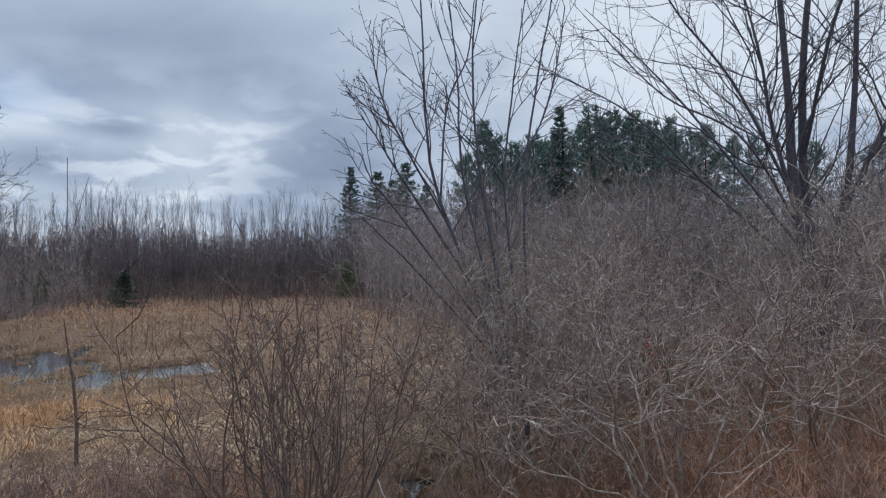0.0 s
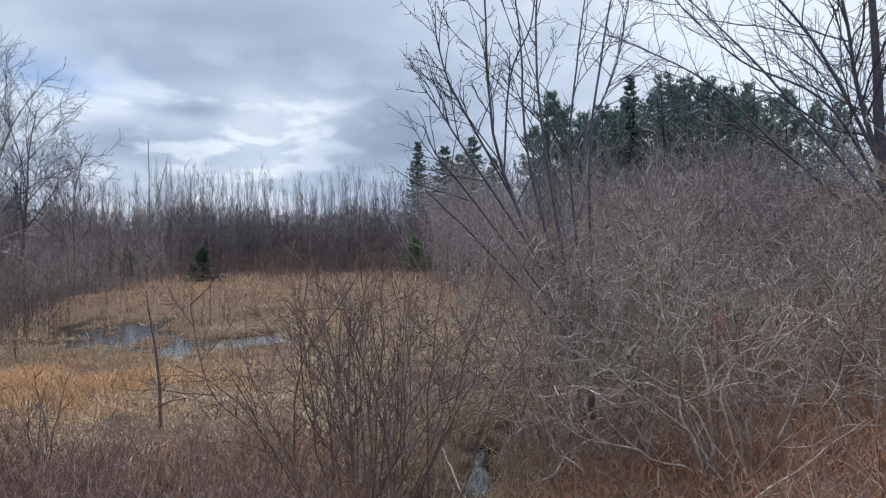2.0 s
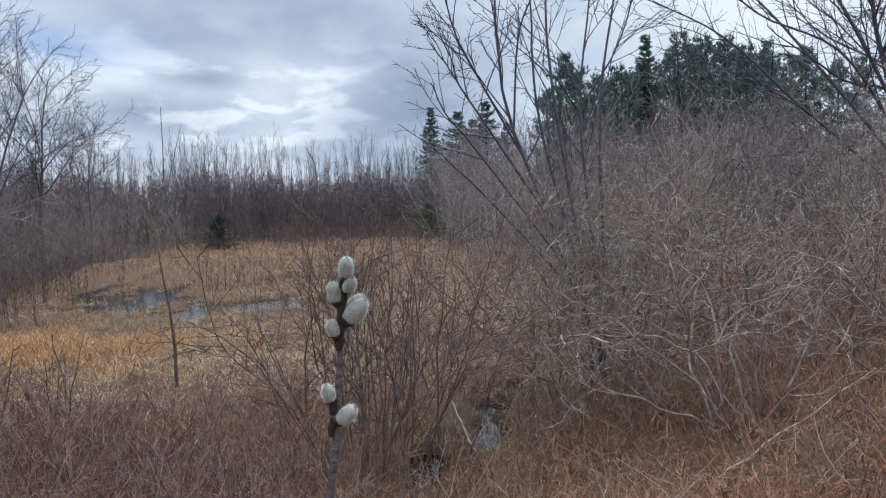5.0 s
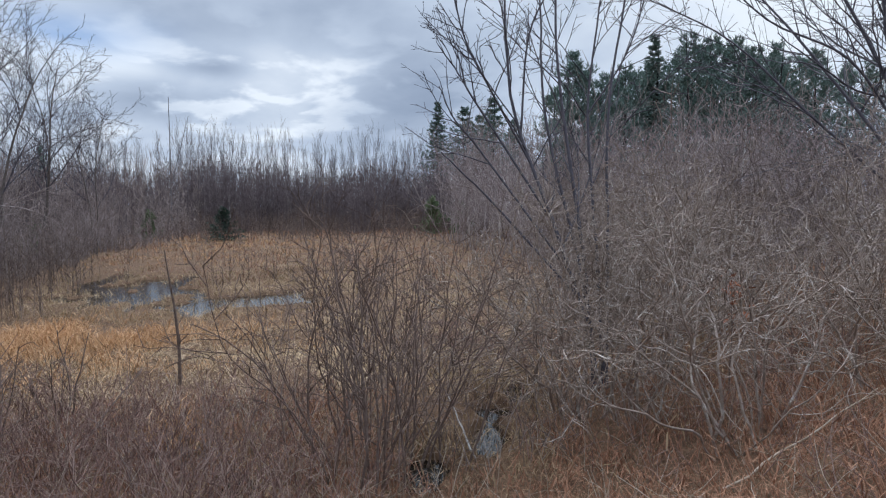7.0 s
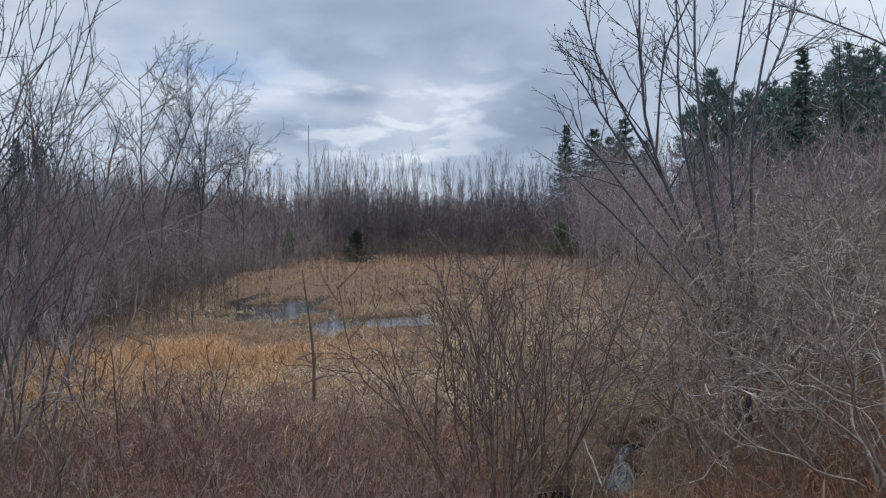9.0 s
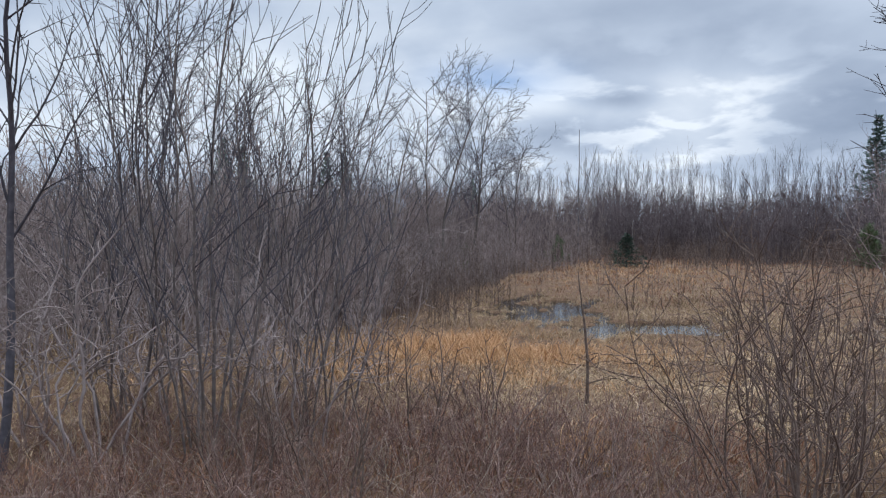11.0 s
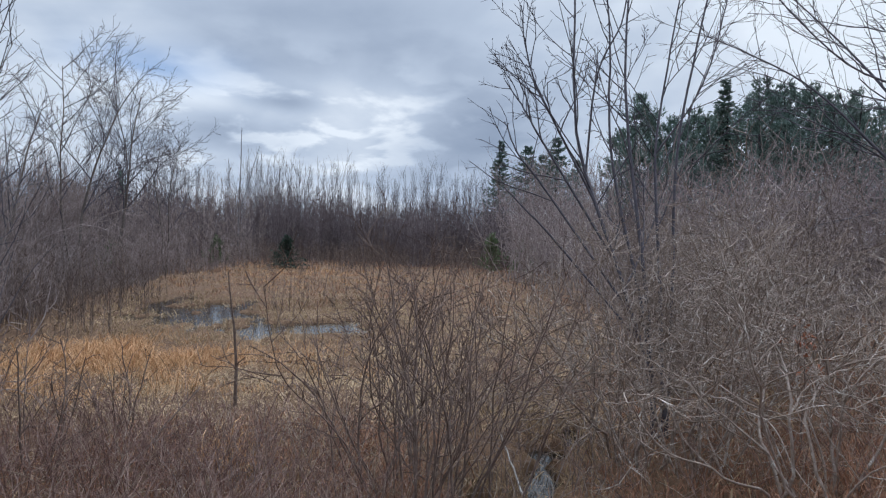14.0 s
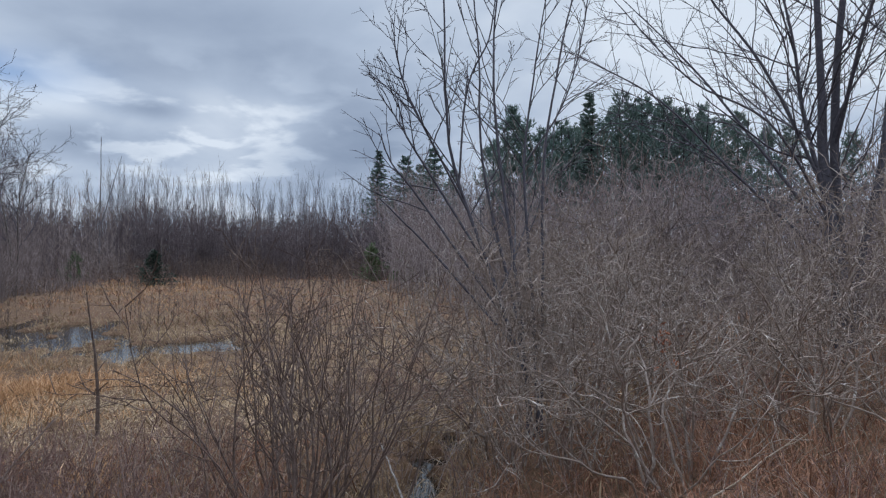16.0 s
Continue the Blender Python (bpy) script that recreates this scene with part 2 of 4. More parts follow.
def ground_material():
    mt, nt, bs, N, L = nodes("marsh_ground")
    co = N("ShaderNodeTexCoord")
    big = noise_node(N, L, co.outputs["Object"], 0.35, 5)
    mid = noise_node(N, L, co.outputs["Object"], 3.0, 6, 0.65)
    fine = noise_node(N, L, co.outputs["Object"], 40.0, 4, 0.7)
    a = ramp_node(N, ((0.3, (0.085, 0.053, 0.033)), (0.55, (0.18, 0.115, 0.067)), (0.75, (0.3, 0.205, 0.12))))
    L(mid, a.inputs[0])
    col = mix_node(N, L, big, a.outputs[0], (0.15, 0.085, 0.055))
    col = mix_node(N, L, 0.6, col, mix_node(N, L, fine, (0.15, 0.14, 0.13), (1.3, 1.25, 1.2)), "MULTIPLY")
    L(col, bs.inputs["Base Color"])
    bs.inputs["Roughness"].default_value = 0.95
    bs.inputs["Specular IOR Level"].default_value = 0.15
    bump = N("ShaderNodeBump")
    bump.inputs["Strength"].default_value, bump.inputs["Distance"].default_value = 0.9, 0.05
    L(fine, bump.inputs["Height"])
    L(bump.outputs[0], bs.inputs["Normal"])
    return mt


def water_material():
    mt, nt, bs, N, L = nodes("pond_water")
    co = N("ShaderNodeTexCoord")
    bs.inputs["Base Color"].default_value = (0.012, 0.011, 0.009, 1)
    bs.inputs["Roughness"].default_value = 0.06
    bs.inputs["IOR"].default_value = 1.5
    bump = N("ShaderNodeBump")
    bump.inputs["Strength"].default_value, bump.inputs["Distance"].default_value = 0.12, 0.02
    L(noise_node(N, L, co.outputs["Object"], 5.0, 3), bump.inputs["Height"])
    L(bump.outputs[0], bs.inputs["Normal"])
    return mt


GROUND, WATER = ground_material(), water_material()


# ---- mesh helpers ----
def mesh_from(name, verts, faces, material, smooth=False):
    """A mesh from arrays; faces: a list of index arrays, each of one face size."""
    me = bpy.data.meshes.new(name)
    verts = np.asarray(verts, dtype=np.float32)
    me.vertices.add(len(verts))
    me.vertices.foreach_set("co", verts.ravel())
    sizes = np.concatenate([np.full(len(f), f.shape[1], dtype=np.int32) for f in faces])
    loops = np.concatenate([f.ravel() for f in faces]).astype(np.int32)
    me.loops.add(len(loops))
    me.loops.foreach_set("vertex_index", loops)
    me.polygons.add(len(sizes))
    me.polygons.foreach_set("loop_start", np.concatenate(([0], np.cumsum(sizes)[:-1])).astype(np.int32))
    me.polygons.foreach_set("use_smooth", np.full(len(sizes), smooth))
    me.update(calc_edges=True)
    me.validate()
    me.materials.append(material)
    return me


class Tubes:
    """Gathers tapered tubes round paths into one mesh."""

    def __init__(self):
        self.v, self.quads, self.tris, self.n = [], [], [], 0

    def add(self, pts, radii, sides=3):
        pts = np.asarray(pts, dtype=float)
        k = len(pts)
        t = np.empty_like(pts)
        t[1:-1], t[0], t[-1] = pts[2:] - pts[:-2], pts[1] - pts[0], pts[-1] - pts[-2]
        t /= np.linalg.norm(t, axis=1, keepdims=True) + 1e-9
        ref = np.array((0.31, 0.95, 0.05)) if abs(t[0][2]) > 0.7 else np.array((0.05, 0.1, 1.0))
        a = np.cross(t, ref)
        a /= np.linalg.norm(a, axis=1, keepdims=True) + 1e-9
        b = np.cross(t, a)
        ang = np.arange(sides) * (2 * np.pi / sides)
        ring = a[:, None, :] * np.cos(ang)[None, :, None] + b[:, None, :] * np.sin(ang)[None, :, None]
        self.v.append((pts[:, None, :] + ring * np.asarray(radii)[:, None, None]).reshape(-1, 3))
        i = np.arange(k - 1)[:, None] * sides + np.arange(sides)[None, :]
        j = np.arange(k - 1)[:, None] * sides + (np.arange(sides)[None, :] + 1) % sides
        self.quads.append(np.stack([i, j, j + sides, i + sides], -1).reshape(-1, 4) + self.n)
        self.n += k * sides

    def mesh(self, name, material, smooth=True):
        return mesh_from(name, np.concatenate(self.v), [np.concatenate(self.quads)], material, smooth)


def part(name, me, parent, label=""):
    ob = new(name, me)
    ob.parent = parent
    if label:
        ob["label"] = label
    return ob


def unit(v):
    return v / (np.linalg.norm(v) + 1e-9)


def limb(rng, p, d, length, steps, wob, lift):
    """A wandering path from p along d; lift bends it up, or down where negative."""
    pts = [np.array(p, dtype=float)]
    d = unit(np.array(d, dtype=float))
    s = length / steps
    for _ in range(steps):
        d = unit(d + rng.normal(0, wob, 3) + np.array((0, 0, lift)))
        pts.append(pts[-1] + d * s)
    return np.array(pts)


def sprout(rng, out, p, d, length, r, level, spec):
    """Grows one limb and, on it, the limbs of the next level. out: level -> paths."""
    s = spec[level]
    steps = max(2, int(round(length / s["seg"])))
    pts = limb(rng, p, d, length, steps, s["wob"], s["lift"])
    tip = s.get("tip", 0.25)
    radii = r * (1 - (1 - tip) * np.linspace(0, 1, len(pts)) ** s.get("pow", 1.0))
    out.setdefault(level, []).append((pts, radii))
    fork(rng, out, pts, radii, length, level, spec)


def fork(rng, out, pts, radii, length, level, spec):
    """The limbs of the next level along one limb."""
    if level + 1 >= len(spec):
        return
    s, c = spec[level], spec[level + 1]
    count = rng.poisson(length * s["per_m"]) if s.get("per_m") else s["kids"]
    for k in range(count):
        f = s["from"] + (1 - s["from"]) * (k + rng.random()) / count
        x = f * (len(pts) - 1)
        i = min(int(x), len(pts) - 2)
        at = pts[i] + (pts[i + 1] - pts[i]) * (x - i)
        along = unit(pts[i + 1] - pts[i])
        side = unit(np.cross(along, rng.normal(0, 1, 3)))
        ang = radians(rng.normal(c["angle"], c.get("angle_sd", 10)))
        nd = along * math.cos(ang) + side * math.sin(ang)
        nl = length * c["ratio"] * (1 - c.get("short", 0.5) * f) * rng.uniform(0.6, 1.25)
        nl = max(c.get("min", 0.06), min(nl, c.get("max", 9)))
        nr = max(c["rmin"], radii[i] * c["thin"])
        sprout(rng, out, at, nd, nl, nr, level + 1, spec)


def ground_z(x, y):
    """Height of the ground: the marsh near 0, the bank at the camera's feet and to the right."""
    d = math.hypot(x, y)
    az = math.degrees(math.atan2(x, y))
    z = 0.06 + 0.05 * noise.noise((x * 0.45, y * 0.45, 0.3)) + 0.04 * noise.noise((x * 1.7, y * 1.7, 5.1)) + (0.035 * noise.noise((x * 5.5, y * 5.5, 1.1)) if d < 12 else 0)
    bank = max(0.0, min(1.0, (4.3 - d) / 3.0))
    z += 0.38 * bank * bank * (3 - 2 * bank)
    r = max(0.0, min(1.0, (az - 20) / 26.0)) if y > -50 else 1.0
    if az < -80:
        r = min(1.0, (-80 - az) / 60.0)
    z += 0.62 * r * r * (3 - 2 * r) * max(0.0, min(1.0, (d - 1.0) / 3.0))
    h = max(0.0, min(1.0, (az - 12) / 20.0)) * max(0.0, min(1.0, (d - 26) / 30.0))
    z += 2.2 * h * h * (3 - 2 * h)
    # open water: the pond, and the wet channel by the bush
    for ax, ad, wx, wd, deep in POOLS:
        u, v = (az - ax) / wx, (d - ad) / wd
        if ad < 9:
            q = 0.8 * (u * u + v * v) + 0.7 * noise.noise((x * 3.5, y * 3.0, 9.0)) + 0.9 * noise.noise((x * 8, y * 6, 2.0))
        else:
            q = 0.8 * (u * u + v * v) + 1.5 * noise.noise((x * 1.3, y * 0.9, 9.0)) + 1.6 * noise.noise((x * 2.9, y * 1.8, 2.0)) + 0.6 * noise.noise((x * 6, y * 4, 4.0)) - 0.22
        if q < 1:
            e = min(1.0, (1 - q) * 1.2)
            z = min(z, 0.05 - deep * e * e * (3 - 2 * e))
    return z


# bearing, distance, half width in degrees, half depth, depth
POOLS = ((-13.5, 18.5, 3.6, 3.0, 0.2), (-9.8, 14.9, 2.6, 1.3, 0.2), (-5.0, 14.8, 2.2, 1.0, 0.2), (-2.0, 15.6, 2.4, 1.0, 0.2), (-16, 17.5, 3.6, 2.0, 0.18), (15.1, 6.6, 1.4, 0.32, 0.3), (14.7, 5.75, 1.5, 0.4, 0.3),
         (9.4, 5.0, 2.0, 0.32, 0.3), (-6.8, 5.0, 1.9, 0.4, 0.3), (17.2, 7.2, 1.4, 0.4, 0.25))


def spot(az, d):
    a = radians(az)
    x, y = d * math.sin(a), d * math.cos(a)
    return x, y, ground_z(x, y)


# ---- ground and water ----
def build_ground():
    front = np.radians(np.linspace(-66, 66, 260))
    back = np.radians(np.linspace(70, 290, 60)[1:-1])
    az = np.concatenate([front, back])
    ds = np.concatenate([np.geomspace(0.25, 4.2, 14), np.linspace(4.3, 8.0, 56), np.linspace(8.2, 11.9, 16), np.linspace(12.1, 21.5, 62), np.linspace(22, 30, 12), np.geomspace(30.5, 90, 40), np.geomspace(100, 4000, 12)])
    v = [(0, 0, ground_z(0, 0.01))]
    for d in ds:
        for a in az:
            x, y = d * math.sin(a), d * math.cos(a)
            v.append((x, y, ground_z(x, y)))
    n, k = len(az), len(ds)
    i = (np.arange(k - 1)[:, None] * n + np.arange(n)[None, :]) + 1
    j = (np.arange(k - 1)[:, None] * n + (np.arange(n)[None, :] + 1) % n) + 1
    quads = np.stack([i, i + n, j + n, j], -1).reshape(-1, 4)
    a = np.arange(n) + 1
    tris = np.stack([np.zeros(n, dtype=int), a, np.roll(a, -1)], -1)
    ob = new("ground", mesh_from("ground", v, [quads, tris], GROUND, True))
    tagged(ob, "brown muddy marsh ground rising to a low bank", "ground", kind="structure")
    w = mesh_from("water", [(-40, 2, 0), (40, 2, 0), (40, 80, 0), (-40, 80, 0)], [np.array([[0, 1, 2, 3]])], WATER)
    tagged(new("water", w), "still shallow pond water mirroring the grey sky", "water", kind="structure")


build_ground()


# ---- grass ----
def in_ditch(az, d):
    """The wet channel that runs past the bush, and the hollow round the yellow tuft."""
    return (8 < az < 19 and 4.6 < d < 7.6) or (-10 < az < -3.5 and 4.5 < d < 5.6)


def grass(name, label, material, count, place, height, width, lean, seed, clump=5, spread=0.12):
    """Tufts of bent leaves; place(rng) gives bearing and distance or None."""
    rng = np.random.default_rng(seed)
    V, Q, T, n = [], [], [], 0
    done = 0
    while done < count:
        p = place(rng)
        if p is None:
            continue
        az, d = p
        x, y, z = spot(az, d)
        if name != "yellow_tuft" and in_ditch(az, d) and rng.random() < 0.15:
            done += 1
            continue
        if z < -0.03 and rng.random() < (0.45 if d < 9 else 0.76):
            done += 1
            continue
        z = max(z, -0.05)
        # wet gaps between the hummocks stay bare
        if d > 4.5 and noise.noise((x * 0.75, y * 0.6, 7.7)) + 0.6 * noise.noise((x * 2.2, y * 1.7, 1.7)) > 0.3 and rng.random() < 0.8:
            done += 1
            continue
        flow = rng.uniform(0, 2 * np.pi)
        size = rng.uniform(0.5, 1.2) * (1 + 0.6 * noise.noise((x * 0.9, y * 0.9, 3.3)))
        for _ in range(clump):
            bx, by = x + rng.normal(0, spread), y + rng.normal(0, spread)
            h = height * size * rng.uniform(0.5, 1.3)
            w = width * max(1.0, d / 13.0) * rng.uniform(0.6, 1.4)
            a = flow + rng.normal(0, 0.9)
            l = lean * rng.uniform(0.55, 1.4)
            dx, dy = math.cos(a), math.sin(a)
            b = rng.uniform(0, 2 * np.pi)
            sx, sy = math.cos(b) * w / 2, math.sin(b) * w / 2
            up = math.cos(min(l, 1.45)) * h
            out = math.sin(min(l, 1.45)) * h
            z0 = z - 0.03
            m = (bx + dx * out * 0.45, by + dy * out * 0.45, z0 + up * 0.85 + h * 0.06)
            e = (bx + dx * out, by + dy * out, z0 + up * (1.0 if l < 0.7 else 0.6) + 0.015)
            V += [(bx - sx, by - sy, z0), (bx + sx, by + sy, z0), (m[0] + sx * 0.8, m[1] + sy * 0.8, m[2]), (m[0] - sx * 0.8, m[1] - sy * 0.8, m[2]), e]
            Q.append((n, n + 1, n + 2, n + 3))
            T.append((n + 3, n + 2, n + 4))
            n += 5
        done += 1
    ob = new(name, mesh_from(name, V, [np.array(Q), np.array(T)], material))
    return tagged(ob, label, "grass", kind="stuff")


def in_meadow(rng):
    d = 4.2 * (62 / 4.2) ** (rng.random() ** 0.8)
    az = rng.uniform(-44, 34)
    if d < 7.5 and rng.random() < 0.85:
        return None
    edge = 62 if -12 < az < 12 else (62 - (abs(az) - 12) * 2.4)
    return (az, d) if d < max(edge, 9) else None


def in_gold(rng):
    k = rng.random()
    if k < 0.13:
        az, d = rng.normal(-7, 5), rng.uniform(24, 50)
    elif k < 0.62:
        az, d = rng.normal(-18, 3.5), rng.normal(11.4, 0.7)
    else:
        az, d = rng.normal(-20, 9), rng.normal(10.6, 1.1)
    x, y = d * math.sin(radians(az)), d * math.cos(radians(az))
    return (az, d) if d > 8 and noise.noise((x * 0.8, y * 0.8, 6.0)) > -0.25 else None


def in_rust(rng):
    k = rng.random()
    if k < 0.42:
        az, d = rng.uniform(8, 58), 2.6 * (24 / 2.6) ** rng.random()
        return (az, d) if az > 19 or d < 4.9 else None
    if k < 0.66:
        return rng.uniform(-54, 8), rng.uniform(3.2, 7.4)
    if k < 0.84:
        return rng.uniform(-16, 24), rng.uniform(18, 50)
    return rng.uniform(-14, 16), rng.uniform(48, 64)


grass("sedge_meadow", "pale tan flattened dead sedge over the marsh", SEDGE, 16500, in_meadow, 0.22, 0.0105, 1.6, 11, spread=0.18)
grass("pond_sedge", "tan sedge tussocks standing in the shallow pond", SEDGE, 2300, lambda g: (g.uniform(-20, 4), g.uniform(12.8, 22)), 0.2, 0.009, 1.2, 15, clump=7, spread=0.13)
grass("ditch_sedge", "dull brown sedge tufts along the wet ditch", SEDGE, 700, lambda g: (g.uniform(7, 20), g.uniform(4.6, 8.0)) if g.random() < 0.7 else (g.uniform(-13, -3), g.uniform(4.5, 6.6)), 0.2, 0.008, 1.1, 16, clump=7, spread=0.08)
grass("golden_grass", "golden dry grass standing beside the pond", GOLD, 5200, in_gold, 0.34, 0.008, 1.3, 12)
grass("flattened_grass", "trampled straw-coloured grass between the heath and the pond", STRAW_GRASS, 6800, lambda g: (g.uniform(-20, 6), g.uniform(7.0, 11.5)) if g.random() < 0.45 else (g.uniform(0, 19), g.uniform(7.5, 20)), 0.2, 0.009, 1.9, 17, clump=6)
grass("bank_weeds", "orange-brown dead weeds and grass on the bank", RUST, 1300, lambda g: (g.uniform(17, 60), 3.0 + 4.5 * g.random()), 0.22, 0.006, 1.3, 18, clump=6, spread=0.16)
grass("thicket_grass", "dull straw-coloured grass under the bare willows", SEDGE, 1700, lambda g: (g.uniform(-62, -29), 6.6 + 8.5 * g.random()), 0.3, 0.009, 1.25, 19, clump=6, spread=0.16)
grass("rusty_grass", "rust-brown dead grass and weeds on the bank", RUST, 12500, in_rust, 0.26, 0.0065, 1.05, 13)
grass("yellow_tuft", "bright straw-yellow tuft of grass by the ditch", GOLD, 60, lambda g: (g.normal(-11.2, 0.8), g.normal(6.0, 0.14)), 0.28, 0.008, 0.8, 14)


# ---- shrubs and trees ----
def woody(name, spec, stems, seed, material, twig_material, thick, spread, height, sides=(5, 3, 3, 3), lean=(0, 0), buds=0.0, base=0.15, whole=False, trunk="stem", spray="twig_spray", bud_material=None):
    """A shrub or tree of several stems, each a part with its own spray of twigs; whole: stem and twigs in one."""
    rng = np.random.default_rng(seed)
    root = new(name)
    for k in range(stems):
        a = 2 * np.pi * (k + rng.random() * 0.7) / stems
        tilt = abs(rng.normal(spread, spread * 0.4)) * (0.25 + 0.75 * rng.random())
        tilt = min(tilt, spread * 1.25)
        d = (math.cos(a) * math.sin(tilt) + lean[0], math.sin(a) * math.sin(tilt) + lean[1], math.cos(tilt))
        p = (math.cos(a) * base * rng.random(), math.sin(a) * base * rng.random(), -0.08)
        out = {}
        sprout(rng, out, p, d, height * rng.uniform(0.65, 1.08), thick * rng.uniform(0.6, 1.1), 0, spec)
        main, fine, pale = Tubes(), Tubes(), Tubes()
        for lv, paths in out.items():
            for pts, radii in paths:
                (main if lv == 0 or whole else fine).add(pts, radii, sides[lv])
        for pts, radii in out[max(out)] if buds else ():
            for q in pts[1:]:
                if rng.random() < buds:
                    q = q + rng.normal(0, 0.004, 3)
                    e = unit(pts[-1] - pts[0])
                    k2 = 2.0 if bud_material else 1.0
                    (pale if bud_material else fine).add([q, q + e * 0.008 * k2, q + e * 0.018 * k2], [0.0015 * k2, 0.0045 * k2, 0.0008 * k2], 4)
        stem = part(trunk, main.mesh(name + "_" + trunk, material), root)
        if pale.n:
            tagged(part("catkin_spray", pale.mesh(name + "_catkins", bud_material), stem, "tiny pale silvery catkins"), kind="stuff")
        if fine.n:
            tuft = part(spray, fine.mesh(name + "_" + spray, twig_material), stem)
            if spray == "twig_spray":
                tagged(tuft, kind="stuff")
    return root


def level(seg, wob, lift, **more):
    return dict(seg=seg, wob=wob, lift=lift, **more)


# upright many-stemmed bush with few side twigs
BUSH = (level(0.13, 0.1, 0.014, per_m=5.4, **{"from": 0.25}, tip=0.36),
        level(0.09, 0.14, 0.02, angle=44, ratio=0.36, thin=0.62, rmin=0.0034, per_m=7, **{"from": 0.2}, tip=0.5),
        level(0.07, 0.16, 0.01, angle=42, ratio=0.45, thin=0.7, rmin=0.003, tip=0.6))
# crooked, spreading shrub with lichen-grey twigs
CROOKED = (level(0.11, 0.18, 0.065, per_m=5.8, **{"from": 0.34}, tip=0.35),
           level(0.075, 0.24, 0.015, angle=52, ratio=0.58, thin=0.7, rmin=0.0042, per_m=6.0, **{"from": 0.15}, tip=0.45),
           level(0.06, 0.27, 0.015, angle=55, ratio=0.5, thin=0.75, rmin=0.0031, per_m=3.4, **{"from": 0.2}, tip=0.6),
           level(0.06, 0.25, 0.0, angle=48, ratio=0.45, thin=0.75, rmin=0.0025, max=0.25, tip=0.6))
COARSE = (dict(CROOKED[0], per_m=5.0), dict(CROOKED[1], per_m=7.5, rmin=0.0045), dict(CROOKED[2], ratio=0.6, rmin=0.0034))
# alder-like clump for the thickets
ALDER = (level(0.4, 0.13, 0.015, per_m=3.4, **{"from": 0.15}, tip=0.3),
         level(0.26, 0.2, 0.03, angle=48, ratio=0.42, thin=0.55, rmin=0.0065, per_m=3.9, **{"from": 0.15}, tip=0.5),
         level(0.22, 0.22, 0.02, angle=50, ratio=0.5, thin=0.65, rmin=0.005, tip=0.5))
# young tree with rising limbs
YOUNG = (level(0.3, 0.05, 0.01, per_m=3.6, **{"from": 0.32}, tip=0.25),
         level(0.18, 0.09, 0.035, angle=40, ratio=0.36, thin=0.5, rmin=0.006, per_m=5, **{"from": 0.2}, tip=0.4),
         level(0.12, 0.12, 0.02, angle=42, ratio=0.42, thin=0.6, rmin=0.0044, per_m=6, **{"from": 0.3}, tip=0.5),
         level(0.08, 0.15, 0.02, angle=42, ratio=0.4, thin=0.7, rmin=0.0035, max=0.4, tip=0.6))
# tall willow shoots
WILLOW = (level(0.26, 0.055, 0.016, per_m=2.4, **{"from": 0.2}, tip=0.25),
          level(0.16, 0.05, 0.045, angle=27, ratio=0.42, thin=0.55, rmin=0.006, per_m=2.6, **{"from": 0.25}, tip=0.4),
          level(0.1, 0.07, 0.04, angle=28, ratio=0.45, thin=0.7, rmin=0.0042, tip=0.6))
# slim far trees
SLIM = (level(0.4, 0.07, 0.01, per_m=2.2, **{"from": 0.33}, tip=0.25),
        level(0.3, 0.1, 0.03, angle=42, ratio=0.6, thin=0.6, rmin=0.016, per_m=3.2, **{"from": 0.2}, tip=0.3),
        level(0.24, 0.13, 0.025, angle=40, ratio=0.42, thin=0.5, rmin=0.008, per_m=7.5, **{"from": 0.2}, tip=0.4),
        level(0.2, 0.14, 0.02, angle=40, ratio=0.45, thin=0.6, rmin=0.0055, tip=0.4, max=0.7))
# a slender pole with few twigs
POLE = (level(0.16, 0.04, 0.02, per_m=3.5, **{"from": 0.3}, tip=0.25),
        level(0.08, 0.12, 0.02, angle=45, ratio=0.16, thin=0.5, rmin=0.003, tip=0.5))
# old multi-trunked tree with long arching limbs
OLD = (level(0.5, 0.045, 0.0, per_m=2.3, **{"from": 0.22}, tip=0.3),
       level(0.3, 0.07, 0.028, angle=50, ratio=0.58, thin=0.26, rmin=0.013, per_m=4.4, **{"from": 0.12}, tip=0.3, short=0.35),
       level(0.2, 0.1, 0.02, angle=42, ratio=0.42, thin=0.5, rmin=0.0078, per_m=5.6, **{"from": 0.2}, tip=0.4),
       level(0.13, 0.14, 0.02, angle=42, ratio=0.42, thin=0.6, rmin=0.0054, max=0.8, tip=0.5))
# low brittle heath stems
LOW = (level(0.12, 0.12, 0.01, per_m=8, **{"from": 0.25}, tip=0.4),
       level(0.08, 0.2, 0.02, angle=45, ratio=0.45, thin=0.7, rmin=0.0024, per_m=7, **{"from": 0.2}, tip=0.5),
       level(0.05, 0.22, 0.02, angle=45, ratio=0.5, thin=0.75, rmin=0.0016, max=0.15, tip=0.6))


def set_at(ob, az, d, turn=0.0, size=1.0):
    x, y, z = spot(az, d)
    ob.matrix_basis = pose(x, y, z, 0, 0, turn) @ Matrix.Scale(size, 4)
    return ob


def repeat(ob, places, rng, sizes=(0.8, 1.2)):
    """Copies of a thing at bearings and distances, each turned and sized by chance."""
    for az, d in places:
        x, y, z = spot(az, d)
        s = rng.uniform(*sizes)
        c = copy_thing(ob, pose(x, y, z, 0, 0, rng.uniform(0, 360)))
        c.scale = (s, s, s * rng.uniform(0.9, 1.12))


rng = np.random.default_rng(5)

